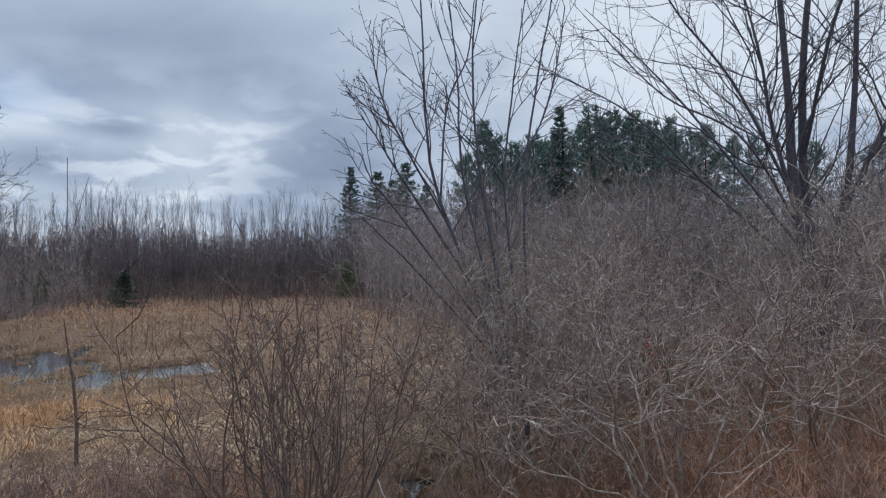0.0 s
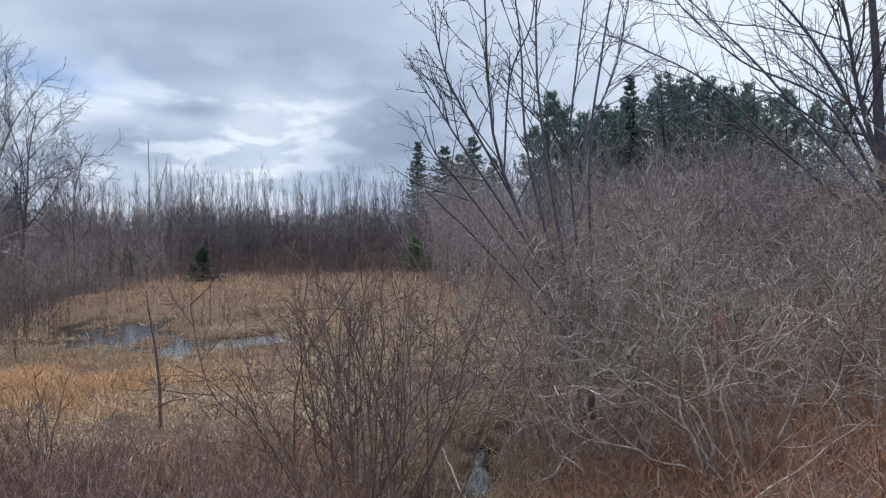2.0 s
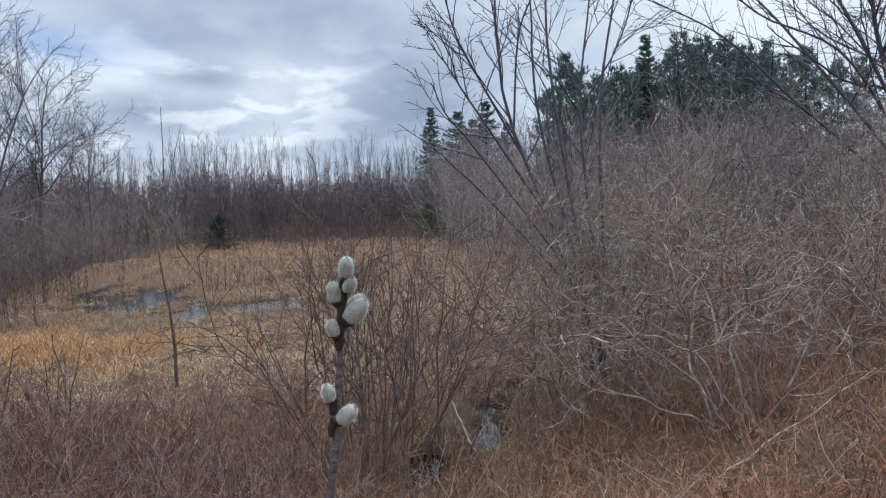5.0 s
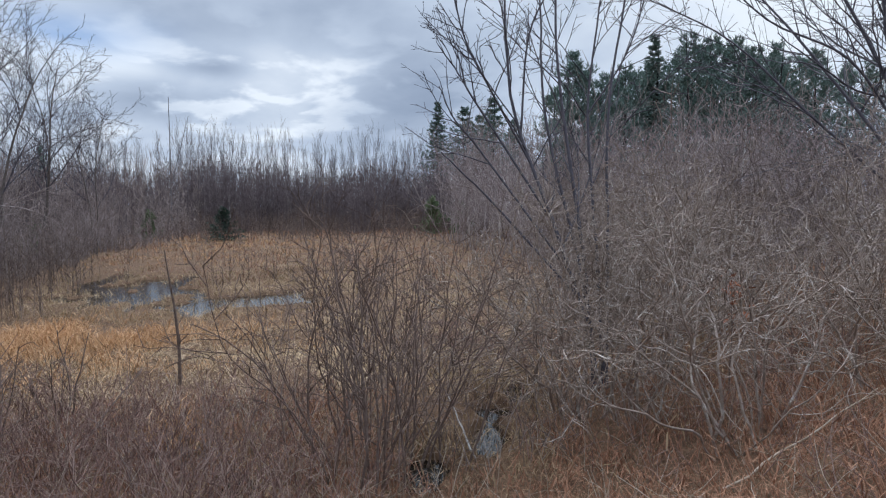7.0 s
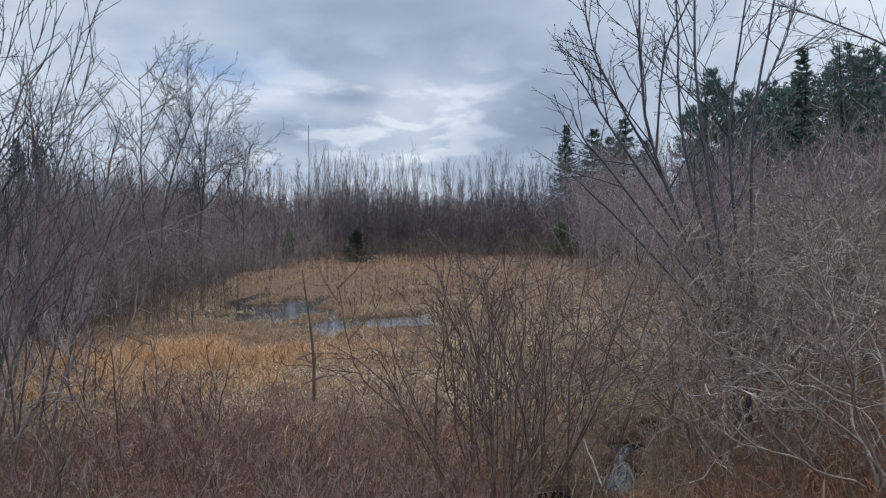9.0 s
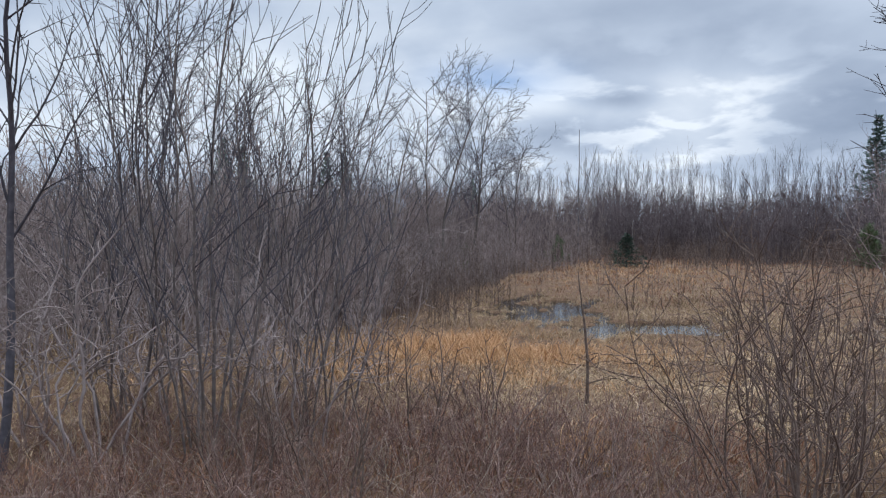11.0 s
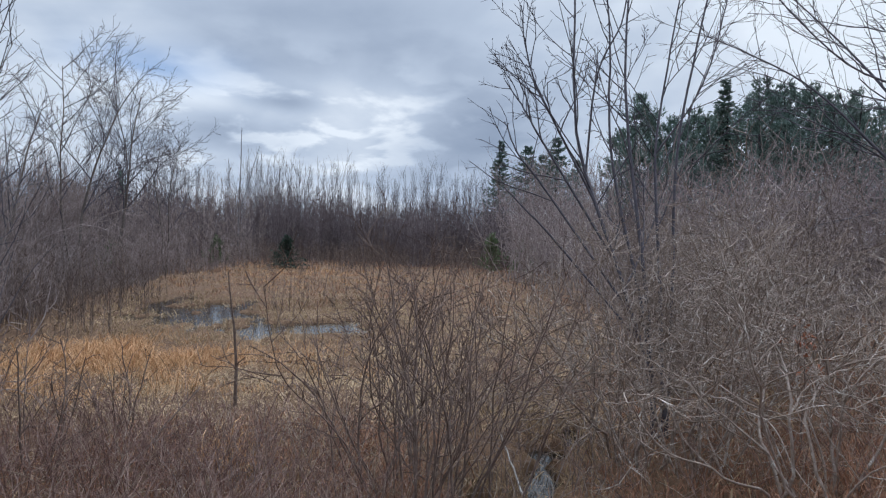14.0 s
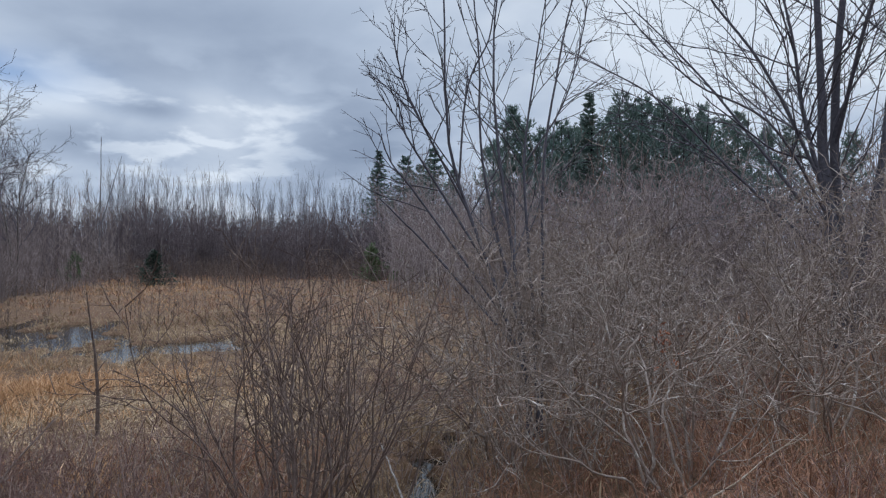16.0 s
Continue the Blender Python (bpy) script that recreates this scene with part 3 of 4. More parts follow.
def left_edge(az):
    return float(np.interp(az, (-64, -40, -30, -25, -17.4, -14, -9), (11, 12.5, 15.5, 19, 29, 38, 54)))


def right_edge(az):
    return float(np.interp(az, (9, 15, 28, 40, 64), (60, 42, 25, 18, 14)))


# the bush in the middle and its smaller neighbours
bush = tagged(woody("bush", BUSH, 46, 26, BARK_BUSH, BARK_BUSH, 0.0102, 0.36, 2.05, base=0.72), "bare brown many-stemmed bush standing in the wet marsh edge", "bush")
set_at(bush, 5.0, 5.2)
sapling = tagged(woody("sapling", POLE, 1, 4, BARK_BROWN, BARK_BROWN, 0.024, 0.02, 1.95, base=0.01), "slender bare dark sapling standing in dry sedge", "sapling")
set_at(sapling, -10.5, 8.0)
side = tagged(woody("shrub", BUSH, 7, 33, BARK_BROWN, BARK_BROWN, 0.010, 0.4, 1.3, base=0.2), "thin bare brown shrub among dead weeds", "shrub", "low shrubs")
set_at(side, -31, 4.6)
repeat(side, [(-24, 6.2), (-19, 7.0), (-35, 6.0), (-27, 8.5), (-38, 5.0)], rng)

# grey crooked shrubs on the bank
crooked = [tagged(woody("crooked_shrub", CROOKED, n, s, BARK_GREY, BARK_GREY, 0.012, w, h, base=0.25), "lichen-grey bare shrub with crooked tangled twigs", "shrub", "grey shrubs")
           for n, s, h, w in ((12, 41, 2.0, 0.72), (10, 48, 2.1, 0.5), (11, 43, 2.0, 0.6))]
brown = tagged(woody("crooked_shrub", COARSE, 10, 44, BARK_TANGLE, BARK_TANGLE, 0.0125, 0.5, 2.1, base=0.3), "brown bare shrub with crooked tangled twigs", "shrub", "brown shrubs")
set_at(crooked[0], 34.5, 4.9)
set_at(crooked[1], 22.6, 6.3)
set_at(brown, 26.5, 9.3)
brown.scale = (1.1, 1.1, 1.1)
set_at(crooked[2], 44, 5.8)
for k, (az, d) in enumerate(((20.6, 6.9), (50, 7.5), (39.5, 7.6), (57, 5.5), (28.5, 7.4))):
    repeat(crooked[k % 3], [(az, d)], rng)
repeat(crooked[0], [(33.5, 9.0), (44.5, 8.8)], rng, (1.0, 1.15))
repeat(crooked[1], [(30, 10.6), (24, 9.5), (26.5, 6.0)], rng, (0.95, 1.1))
repeat(brown, [(40.5, 11.0), (47.5, 10.0), (36.5, 11.2), (25, 12.0), (20.5, 14), (33, 12.5), (23, 10.5)], rng, (1.0, 1.2))

# grey-brown tangle in front of the left thicket
tangle = [tagged(woody("tangled_shrub", CROOKED, n, s, BARK_HEDGE, BARK_HEDGE, 0.013, 0.36, h, base=0.4), "grey-brown bare shrub of tangled twigs", "shrub", "tangled shrubs") for n, s, h in ((7, 49, 1.9), (6, 46, 1.7))]
set_at(tangle[0], -44, 7.2)
set_at(tangle[1], -35, 9.0)
repeat(tangle[0], [(-53, 7.3), (-30, 11.5), (-57, 9.5), (-49, 6.4), (-38.5, 7.4), (-50, 11.5), (-34, 6.4)], rng)
repeat(tangle[1], [(-40, 10.8), (-26.5, 13.5), (-32, 9.6), (-43, 9.0), (-35, 13)], rng)

def bend(ctrl, n):
    """A smooth path of n points through a few turning points."""
    c = np.array(ctrl, dtype=float)
    c = np.vstack([2 * c[0] - c[1], c, 2 * c[-1] - c[-2]])
    u = np.linspace(0, len(c) - 3 - 1e-6, n)
    i = u.astype(int)
    f = (u - i)[:, None]
    a, b, d, e = c[i], c[i + 1], c[i + 2], c[i + 3]
    return 0.5 * (2 * b + (d - a) * f + (2 * a - 5 * b + 4 * d - e) * f ** 2 + (3 * b - a - 3 * d + e) * f ** 3)


def shaped_tree(name, face, trunks, limbs, spec, seed, material, twig_material, sides=(8, 5, 4, 3), buds=0.0):
    """A tree whose trunks and great limbs bend as given, in metres across, up and away; the rest grows on them.
    limbs: the trunk they leave, how far up it, where they lead, their thickness."""
    rng = np.random.default_rng(seed)
    root = new(name)
    a = radians(face)
    turn = np.array(((math.cos(a), -math.sin(a), 0), (0, 0, 1), (math.sin(a), math.cos(a), 0)))

    def grow(pts, r0, r1, sp, trunk):
        pts = pts + np.cumsum(rng.normal(0, 0.006, pts.shape), 0) * np.linspace(0, 1, len(pts))[:, None]
        length = np.linalg.norm(np.diff(pts, axis=0), axis=1).sum()
        radii = r1 + (r0 - r1) * np.linspace(1, 0, len(pts)) ** 0.9
        if trunk == "trunk":
            radii[:2] *= (1.35, 1.1)
        out = {0: [(pts, radii)]}
        fork(rng, out, pts, radii, length, 0, sp)
        main, fine = Tubes(), Tubes()
        skip = len(spec) - len(sp)
        for lv, paths in out.items():
            for q, r in paths:
                (main if lv == 0 else fine).add(q, r, sides[lv + skip])
        for q, r in out[max(out)]:
            for e in q[1:]:
                if rng.random() < buds:
                    e = e + rng.normal(0, 0.004, 3)
                    w = unit(q[-1] - q[0])
                    fine.add([e, e + w * 0.011, e + w * 0.024], [0.002, 0.006, 0.001], 4)
        ob = part(trunk, main.mesh(name + "_" + trunk, material), root)
        part("crown", fine.mesh(name + "_crown", twig_material), ob)
        return pts, radii

    grown = [grow(bend(c, 26) @ turn, r0, r1, spec, "trunk") for c, r0, r1 in trunks]
    for host, f, ctrl, r in limbs:
        pts, radii = grown[host]
        k = int(f * (len(pts) - 1))
        start = pts[k] @ turn.T
        grow(bend([start] + list(ctrl), 18) @ turn, min(r, radii[k] * 0.8), 0.006, spec[1:], "limb")
    return root


# young tree of five stems that lean out of one wet foot, then rise
YOUNG_STEM = (dict(YOUNG[0], per_m=1.9), dict(YOUNG[1], per_m=4.2, angle=36, ratio=0.28, max=1.5), dict(YOUNG[2], per_m=7), YOUNG[3])
young = shaped_tree("young_tree", 23.2, (
    (((0, -0.1, 0), (-0.05, 0.55, 0), (-0.36, 1.55, 0.1), (-0.82, 2.8, 0.2), (-0.93, 3.6, 0.2), (-0.95, 4.6, 0.2), (-0.98, 5.9, 0.3)), 0.026, 0.0055),
    (((0.05, -0.1, 0.1), (-0.15, 1.2, 0.3), (-0.55, 2.9, 0.5), (-0.62, 4.2, 0.6), (-0.75, 5.5, 0.7)), 0.022, 0.005),
    (((0.02, -0.1, -0.05), (-0.1, 1.3, -0.2), (-0.33, 3.0, -0.2), (-0.36, 4.1, -0.1), (-0.2, 5.5, 0.0)), 0.023, 0.005),
    (((0.1, -0.1, 0.05), (0.02, 1.4, 0.2), (-0.08, 2.8, 0.4), (0.02, 3.8, 0.5), (0.2, 5.1, 0.5)), 0.021, 0.005),
    (((0.12, -0.1, 0), (0.12, 1.5, -0.1), (0.12, 2.9, -0.1), (0.34, 4.3, 0.0), (0.5, 5.2, 0.1)), 0.019, 0.005)),
    ((0, 0.36, ((-1.22, 2.95, 0.2), (-1.5, 3.4, 0.2), (-1.72, 3.7, 0.2)), 0.02),
     (0, 0.44, ((-1.2, 3.35, 0.0), (-1.42, 3.85, 0.0), (-1.52, 4.4, 0.0)), 0.02),
     (0, 0.3, ((-1.25, 2.55, 0.1), (-1.5, 2.85, 0.1), (-1.66, 3.2, 0.1)), 0.014),
     (0, 0.26, ((-1.0, 1.9, -0.1), (-1.35, 2.25, -0.2), (-1.6, 2.45, -0.2)), 0.014),
     (0, 0.5, ((-0.72, 3.7, 0.2), (-0.5, 4.3, 0.3), (-0.42, 5.0, 0.3)), 0.015),
     (3, 0.55, ((0.3, 3.5, 0.4), (0.5, 4.1, 0.4), (0.62, 4.8, 0.4)), 0.014)),
    YOUNG_STEM, 51, BARK_OLD, BARK_OLD, buds=0.22)
tagged(set_at(young, 23.2, 7.3), "young bare tree with leaning stems and rising slender limbs", "tree", "young trees")

# old multi-stemmed tree with long limbs reaching out over the brush
OLD_STEM = (dict(OLD[0], per_m=1.1), dict(OLD[1], per_m=3.6, max=2.8, ratio=0.4, rmin=0.01, thin=0.17), dict(OLD[2], per_m=5.4, rmin=0.0068), dict(OLD[3], rmin=0.0044, max=0.6))
old = shaped_tree("old_tree", 45.0, (
    (((0.12, -0.15, 0), (0.05, 1.2, 0), (-0.13, 2.9, 0.1), (-0.16, 4.0, 0.1), (-0.3, 6.2, 0.2), (-0.6, 9.0, 0.3)), 0.115, 0.018),
    (((0.18, -0.15, 0.1), (0.14, 1.3, 0.2), (0.02, 3.0, 0.3), (0.08, 4.9, 0.3), (0.3, 7.0, 0.4), (0.6, 9.2, 0.5)), 0.1, 0.018),
    (((0.25, -0.15, 0), (0.36, 1.2, 0), (0.62, 2.6, 0), (0.72, 3.8, 0), (0.85, 6.0, 0), (1.2, 8.5, 0.1)), 0.08, 0.016)),
    ((0, 0.28, ((-0.4, 3.6, 0.0), (-0.6, 5.0, 0.0), (-1.4, 8.2, 0.0)), 0.045),
     (0, 0.2, ((-1.3, 2.6, -0.2), (-2.5, 3.9, -0.4), (-4.1, 4.9, -0.5)), 0.03),
     (0, 0.24, ((-1.1, 3.2, 0.3), (-2.2, 4.7, 0.5), (-3.6, 6.3, 0.8)), 0.032),
     (0, 0.32, ((-0.9, 4.2, -0.3), (-1.8, 5.6, -0.5), (-2.6, 7.4, -0.6)), 0.03),
     (0, 0.3, ((-0.8, 3.3, -0.6), (-1.9, 4.0, -1.2), (-3.0, 5.3, -1.5)), 0.024),
     (2, 0.32, ((1.3, 3.8, 0.1), (2.0, 5.0, 0.2), (2.6, 6.8, 0.3)), 0.045),
     (1, 0.42, ((0.5, 5.0, -0.5), (1.1, 6.2, -0.8), (1.5, 7.6, -1.0)), 0.035)),
    OLD_STEM, 61, BARK_OLD, BARK_OLD, buds=0.16)
tagged(set_at(old, 45.0, 12.0), "old bare grey tree with several trunks from one base", "tree")

# tall willows
willow = [tagged(woody("willow", WILLOW, n, s, BARK_WILLOW, BARK_OLD, 0.018, 0.24, h, base=0.4, buds=0.4), "tall bare willow with many upright dark shoots", "willow", "willows") for n, s, h in ((9, 71, 4.5), (7, 72, 4.2))]
set_at(willow[0], -41, 6.4)
set_at(willow[1], -34, 8.0)
repeat(willow[0], [(-49, 10.5), (-46.5, 7.6)], rng, (0.9, 1.1))
repeat(willow[1], [(-37.5, 11.5), (-31.5, 6.6)], rng, (0.85, 1.0))

EDGE = (dict(YOUNG[0], per_m=2.2, **{"from": 0.42}),) + YOUNG[1:]
edge_tree = tagged(woody("young_tree", EDGE, 1, 58, BARK_OLD, BARK_OLD, 0.055, 0.02, 6.4, base=0.05, lean=(0.06, 0.085), buds=0.2, trunk="trunk", spray="crown"), "straight young bare tree with a dark smooth trunk", "tree", "young trees")
set_at(edge_tree, -54.9, 6.6)

silver = tagged(woody("pussy_willow", WILLOW, 8, 76, BARK_HEDGE, BARK_HEDGE, 0.02, 0.42, 3.3, base=0.5, buds=0.16, bud_material=SILVER), "bare grey willow dotted with tiny pale catkins", "willow", "grey willows")
set_at(silver, 21.0, 12.0)
repeat(silver, [(25, 12.5), (29, 13.5)], rng, (0.95, 1.15))
repeat(silver, [(11.5, 36), (13.2, 31), (15.4, 28), (17.6, 25), (19.6, 22)], rng, (1.45, 1.7))

# slim trees behind the left thicket
slim = [tagged(woody("slim_tree", SLIM, n, s, BARK_MID, BARK_OLD, 0.064, 0.12, h, base=0.15, trunk="trunk", spray="crown"),
               "slim bare forked tree rising over the thicket", "tree", "slim trees") for n, s, h in ((1, 81, 6.0), (2, 84, 6.6))]
set_at(slim[0], -27, 19.5)
set_at(slim[1], -22.3, 23.5)
repeat(slim[0], [(-33, 17)], rng, (0.95, 1.15))
repeat(slim[1], [(-16.2, 34), (-19.5, 28), (-30, 25), (-44, 18), (-38, 22)], rng, (0.85, 1.05))

# thickets: left and right
alder = [tagged(woody("alder", ALDER, n, s, BARK_HEDGE, BARK_HEDGE, 0.021, 0.32, 3.6, base=0.7, whole=True), "bare grey-brown alder clump in a dense thicket", "alder", "thicket alders") for n, s in ((9, 91), (10, 92), (8, 93))]
left, right = [], []
for k in range(28):
    az = rng.uniform(-62, -15)
    left.append((az, left_edge(az) + 1 + abs(rng.normal(0, 6))))
for k in range(33):
    az = rng.uniform(12, 62)
    right.append((az, right_edge(az) * rng.uniform(0.72, 1.3)))
for k, ob in enumerate(alder):
    set_at(ob, *(left[k] if k else (32, 17)))
    repeat(ob, left[3 + k::3], rng, (0.75, 1.0))
    repeat(ob, right[k::3], rng, (1.0, 1.3))
    repeat(ob, [(-52 + 9 * k, 18)], rng, (1.4, 1.75))
    repeat(ob, [(11.8 + 1.9 * k, 40 - 3 * k), (17.2 + 1.6 * k, 31 - 3 * k)], rng, (1.5, 1.75))


# ---- conifers ----
def conifer(name, seed, height, reach, crown_from, label, whorls, pine, dense=1.0, fat=1.0, needles=None):
    """Whorls of limbs with sprays of needles; a pine's tufts turn up, a spruce's limbs hang in tiers."""
    rng = np.random.default_rng(seed)
    t = Tubes()
    t.add(limb(rng, (0, 0, -0.1), (0, 0, 1), height, 14, 0.012, 0.05), np.linspace(height * 0.015, 0.015, 15), 7)
    V, T, n = [], [], 0
    for w in range(whorls):
        f = (w + rng.uniform(-0.2, 0.2)) / whorls
        z = height * (crown_from + (1 - crown_from) * max(f, 0) * 0.98)
        r = reach * (max(0.1, 1 - max(f, 0) ** 1.6) ** 0.7 * (0.78 + 0.22 * math.sin(w * 2.3 + seed)) if pine else 0.03 + (1 - f) ** 1.05)
        for k in range(5 if pine else 7):
            a = 2 * np.pi * (k + rng.random()) / (5 if pine else 7)
            L = max(0.2, r * rng.uniform(0.45 if pine else 0.6, 1.15))
            rise = 0.08 + 0.45 * f if pine else -0.15 + 0.7 * f
            pts = limb(rng, (0, 0, z + rng.normal(0, 0.012) * height), (math.cos(a), math.sin(a), rise), L, 5, 0.05, 0.04 if pine else 0.03)
            t.add(pts, np.linspace(0.028, 0.007, 6) * (L / reach + 0.3), 3)
            way = unit(pts[-1] - pts[0])
            flat = unit(np.cross(way, (0, 0, 1)))
            tufts = int((9 + 30 * L / reach if pine else 6 + 15 * L / reach) * dense)
            for _ in range(tufts):
                g = rng.uniform(0.25, 1.05) if pine else rng.uniform(0.05, 1.05)
                c = pts[0] + (pts[-1] - pts[0]) * g + flat * rng.normal(0, 0.22 * L + 0.04) * (1.15 - 0.6 * g) + np.array((0, 0, rng.normal(0, 0.17 if pine else 0.05)))
                for _ in range(7):
                    d = unit(way * (0.4 if pine else 0.8) + flat * rng.normal(0, 0.7) + (0, 0, 0.45 * pine - 0.12 * (1 - pine)) + rng.normal(0, 0.25, 3))
                    e = c + d * rng.uniform(0.16, 0.4 if pine else 0.3)
                    q = unit(np.cross(d, rng.normal(0, 1, 3))) * rng.uniform(0.014, 0.036) * fat
                    V += [c - q, c + q, e]
                    T.append((n, n + 1, n + 2))
                    n += 3
    root = new(name)
    part("trunk", t.mesh(name + "_trunk", BARK_DARK), root)
    part("crown", mesh_from(name + "_needles", V, [np.array(T)], needles or NEEDLE_HAZED), root)
    root["reach_up"] = height
    return tagged(root, label, "conifer")


def top_at(ob, first, places, g):
    """Stands conifers at bearings and distances so that each top rises to its elevation in degrees over the eye."""
    h = ob["reach_up"]
    for az, d, el in places:
        x, y, z = spot(az, d)
        s = (2.0 + d * math.tan(radians(el)) - z) / h
        m = pose(x, y, z, 0, 0, g.uniform(0, 360))
        if first:
            ob.matrix_basis, first = m, False
            ob.scale = (s, s, s)
        else:
            copy_thing(ob, m).scale = (s, s, s)


spruce = conifer("spruce", 101, 11.0, 3.1, 0.08, "dark green spruce with a narrow pointed crown", 34, 0, 0.75, 1.5)
top_at(spruce, True, [(10.1, 84, 8.6), (27.3, 46, 13.2), (-19.5, 70, 4.6), (-31.5, 60, 6.6), (-39.5, 50, 7.4), (-38, 52, 6.9), (-30, 58, 6.2)], rng)
broad = conifer("spruce", 107, 9.0, 3.9, 0.05, "broad dark green spruce rising behind the brush", 22, 0, 0.9, 1.6)
top_at(broad, True, [(12.3, 82, 8.3), (14.6, 80, 9.0), (13.5, 86, 7.6), (16.3, 84, 7.2)], rng)
small = conifer("spruce", 104, 2.6, 1.7, 0.03, "small dense dark green spruce at the meadow edge", 11, 0, 0.5, 1.5, NEEDLE_DARK)
top_at(small, True, [(-7.1, 43, 0.15)], rng)
fir = conifer("young_pine", 106, 2.4, 1.2, 0.03, "low olive-green young pine in the thicket", 9, 1, 0.35, 1.3, NEEDLE_LIGHT)
top_at(fir, True, [(9.6, 50, 0.6), (29, 23, -0.8), (27, 25, -1.0), (31.5, 24, -0.6), (33.5, 25, -0.2), (12, 48, 0.2), (-20, 35, -1.0), (-12.5, 46, -0.3)], rng)
pine = [conifer("pine", s, h, r, 0.16, "tall green pine on the wooded rise", w, 1, 1.15, 1.15) for s, h, r, w in ((102, 11.0, 3.7, 14), (103, 10.0, 3.3, 13), (105, 9.5, 3.6, 12))]
top_at(pine[0], True, [(21.2, 46, 12.4), (30.0, 45, 13.2), (35.9, 46, 11.9), (42, 44, 10.0)], rng)
top_at(pine[1], True, [(23.6, 49, 10.6), (19.7, 50, 9.6), (33.2, 44, 12.5), (38.6, 45, 11.2), (27.0, 50, 11.2), (46, 42, 9.2), (24.4, 55, 10.0), (31, 54, 12.2), (36, 56, 11.0), (40.5, 52, 10.0)], rng)
top_at(pine[2], True, [(25.2, 45, 11.2), (31.6, 47, 12.8), (34.6, 43, 11.8), (50, 42, 9.0), (22.0, 47, 11.0), (26, 55, 10.6), (29.2, 56, 11.9), (34, 54, 11.6), (37.6, 54, 10.8)], rng)


# ---- far woods ----
def far_wood(name, label, count, place, low_el, high_el, seed, twigs=8, r=0.035, material=None, steps=3, fat=1.0, wide=0.8, wob=0.04):
    """Thin bare stems whose tops rise between two elevations over the eye."""
    rng = np.random.default_rng(seed)
    t = Tubes()
    for _ in range(count):
        az, d = place(rng)
        x, y, z = spot(az, d)
        # stands of taller and lower growth
        top = high_el + (high_el - low_el) * 0.55 * (noise.noise((az * 0.55, seed * 0.37, 0.2)) + 0.5 * noise.noise((az * 1.6, seed * 0.7, 4.2)))
        h = max(0.35, 2 + d * math.tan(radians(low_el + (top - low_el) * rng.random())) - z)
        pts = limb(rng, (x, y, z - 0.1), (rng.normal(0, 0.06), rng.normal(0, 0.06), 1), h, steps, wob, 0.02)
        t.add(pts, np.linspace(r, r * 0.25, steps + 1) * rng.uniform(0.6, 1.2), 3)
        for _ in range(twigs):
            f = rng.uniform(0.2, 0.98) * steps
            i = min(int(f), steps - 1)
            a = rng.uniform(0, 2 * np.pi)
            L = h * rng.uniform(0.1, 0.28) * (1.2 - f / steps * 0.7)
            q = limb(rng, pts[i] + (pts[i + 1] - pts[i]) * (f - i), (math.cos(a) * wide, math.sin(a) * wide, 0.85), L, 1 if d > 28 else 2, 0.12 + wob, 0.05)
            t.add(q, np.linspace(0.013, 0.004, len(q)) * (0.35 + d / 60) * fat, 3)
    return tagged(new(name, t.mesh(name, material or BARK_FAR)), label, "woods", kind="stuff")


far_wood("far_birches", "distant bare birches and aspens behind the meadow", 1500, lambda g: (g.uniform(-42, 15), g.uniform(76, 98)), 2.0, 6.2, 201, 20, 0.026, steps=4, fat=0.62, wide=0.34)
far_wood("far_brush", "distant purple-brown brush at the meadow edge", 6200,
         lambda g: (lambda a: (a, 57 + 10 * noise.noise((a * 0.3, 0.5, 0.5)) + 6 * noise.noise((a * 0.9, 2.5, 0.5)) + 16 * g.random() ** 1.3))(g.uniform(-24, 22)), 0.9, 3.6, 202, 6, 0.024, BARK_MAUVE, 2, 1.2)
far_wood("left_brush", "bare brown brush at the edge of the marsh", 2600,
         lambda g: (lambda a: (a, left_edge(a) + abs(g.normal(0, 11))))(g.uniform(-64, -9)), -2.5, 4.6, 203, 7, 0.012, BARK_BRUSH, 2, 1.05, 0.8, 0.09)
far_wood("thicket_edge", "dense mauve-brown bare brush filling the marsh side", 2600,
         lambda g: (lambda a: (a, max(left_edge(a), 15) + 2 + 20 * g.random() ** 1.4))(g.uniform(-64, -22)), 1.5, 5.2, 206, 8, 0.012, BARK_BRUSH, 3, 1.0, 0.7, 0.08)
far_wood("right_brush", "bare grey-brown brush on the wooded rise", 3600,
         lambda g: (lambda a: (a, right_edge(a) + abs(g.normal(0, 9))))(g.uniform(9, 64)), 0.5, 7.6, 204, 7, 0.015, BARK_THICKET, 2, 1.15, 1.0, 0.14)


def brushy(g):
    """Patches of low brush: left of the pond, scattered over the meadow, and along its far edge."""
    k = g.random()
    az, d = (g.uniform(-27, -12), g.uniform(14, 42)) if k < 0.45 else (g.uniform(-14, 18), g.uniform(50, 63)) if k < 0.8 else (g.uniform(-12, 26), g.uniform(9, 50))
    x, y = d * math.sin(radians(az)), d * math.cos(radians(az))
    return (az, d) if noise.noise((x * 0.25, y * 0.25, 8.0)) > 0.08 and not wet(az, d) else brushy(g)


def wet(az, d):
    """True over the open water."""
    x, y = d * math.sin(radians(az)), d * math.cos(radians(az))
    return ground_z(x, y) < 0.0


far_wood("meadow_brush", "low red-brown brush scattered over the marsh meadow", 1300, brushy, -4.5, -0.6, 205, 6, 0.008, BARK_BROWN, 2, 1.0)


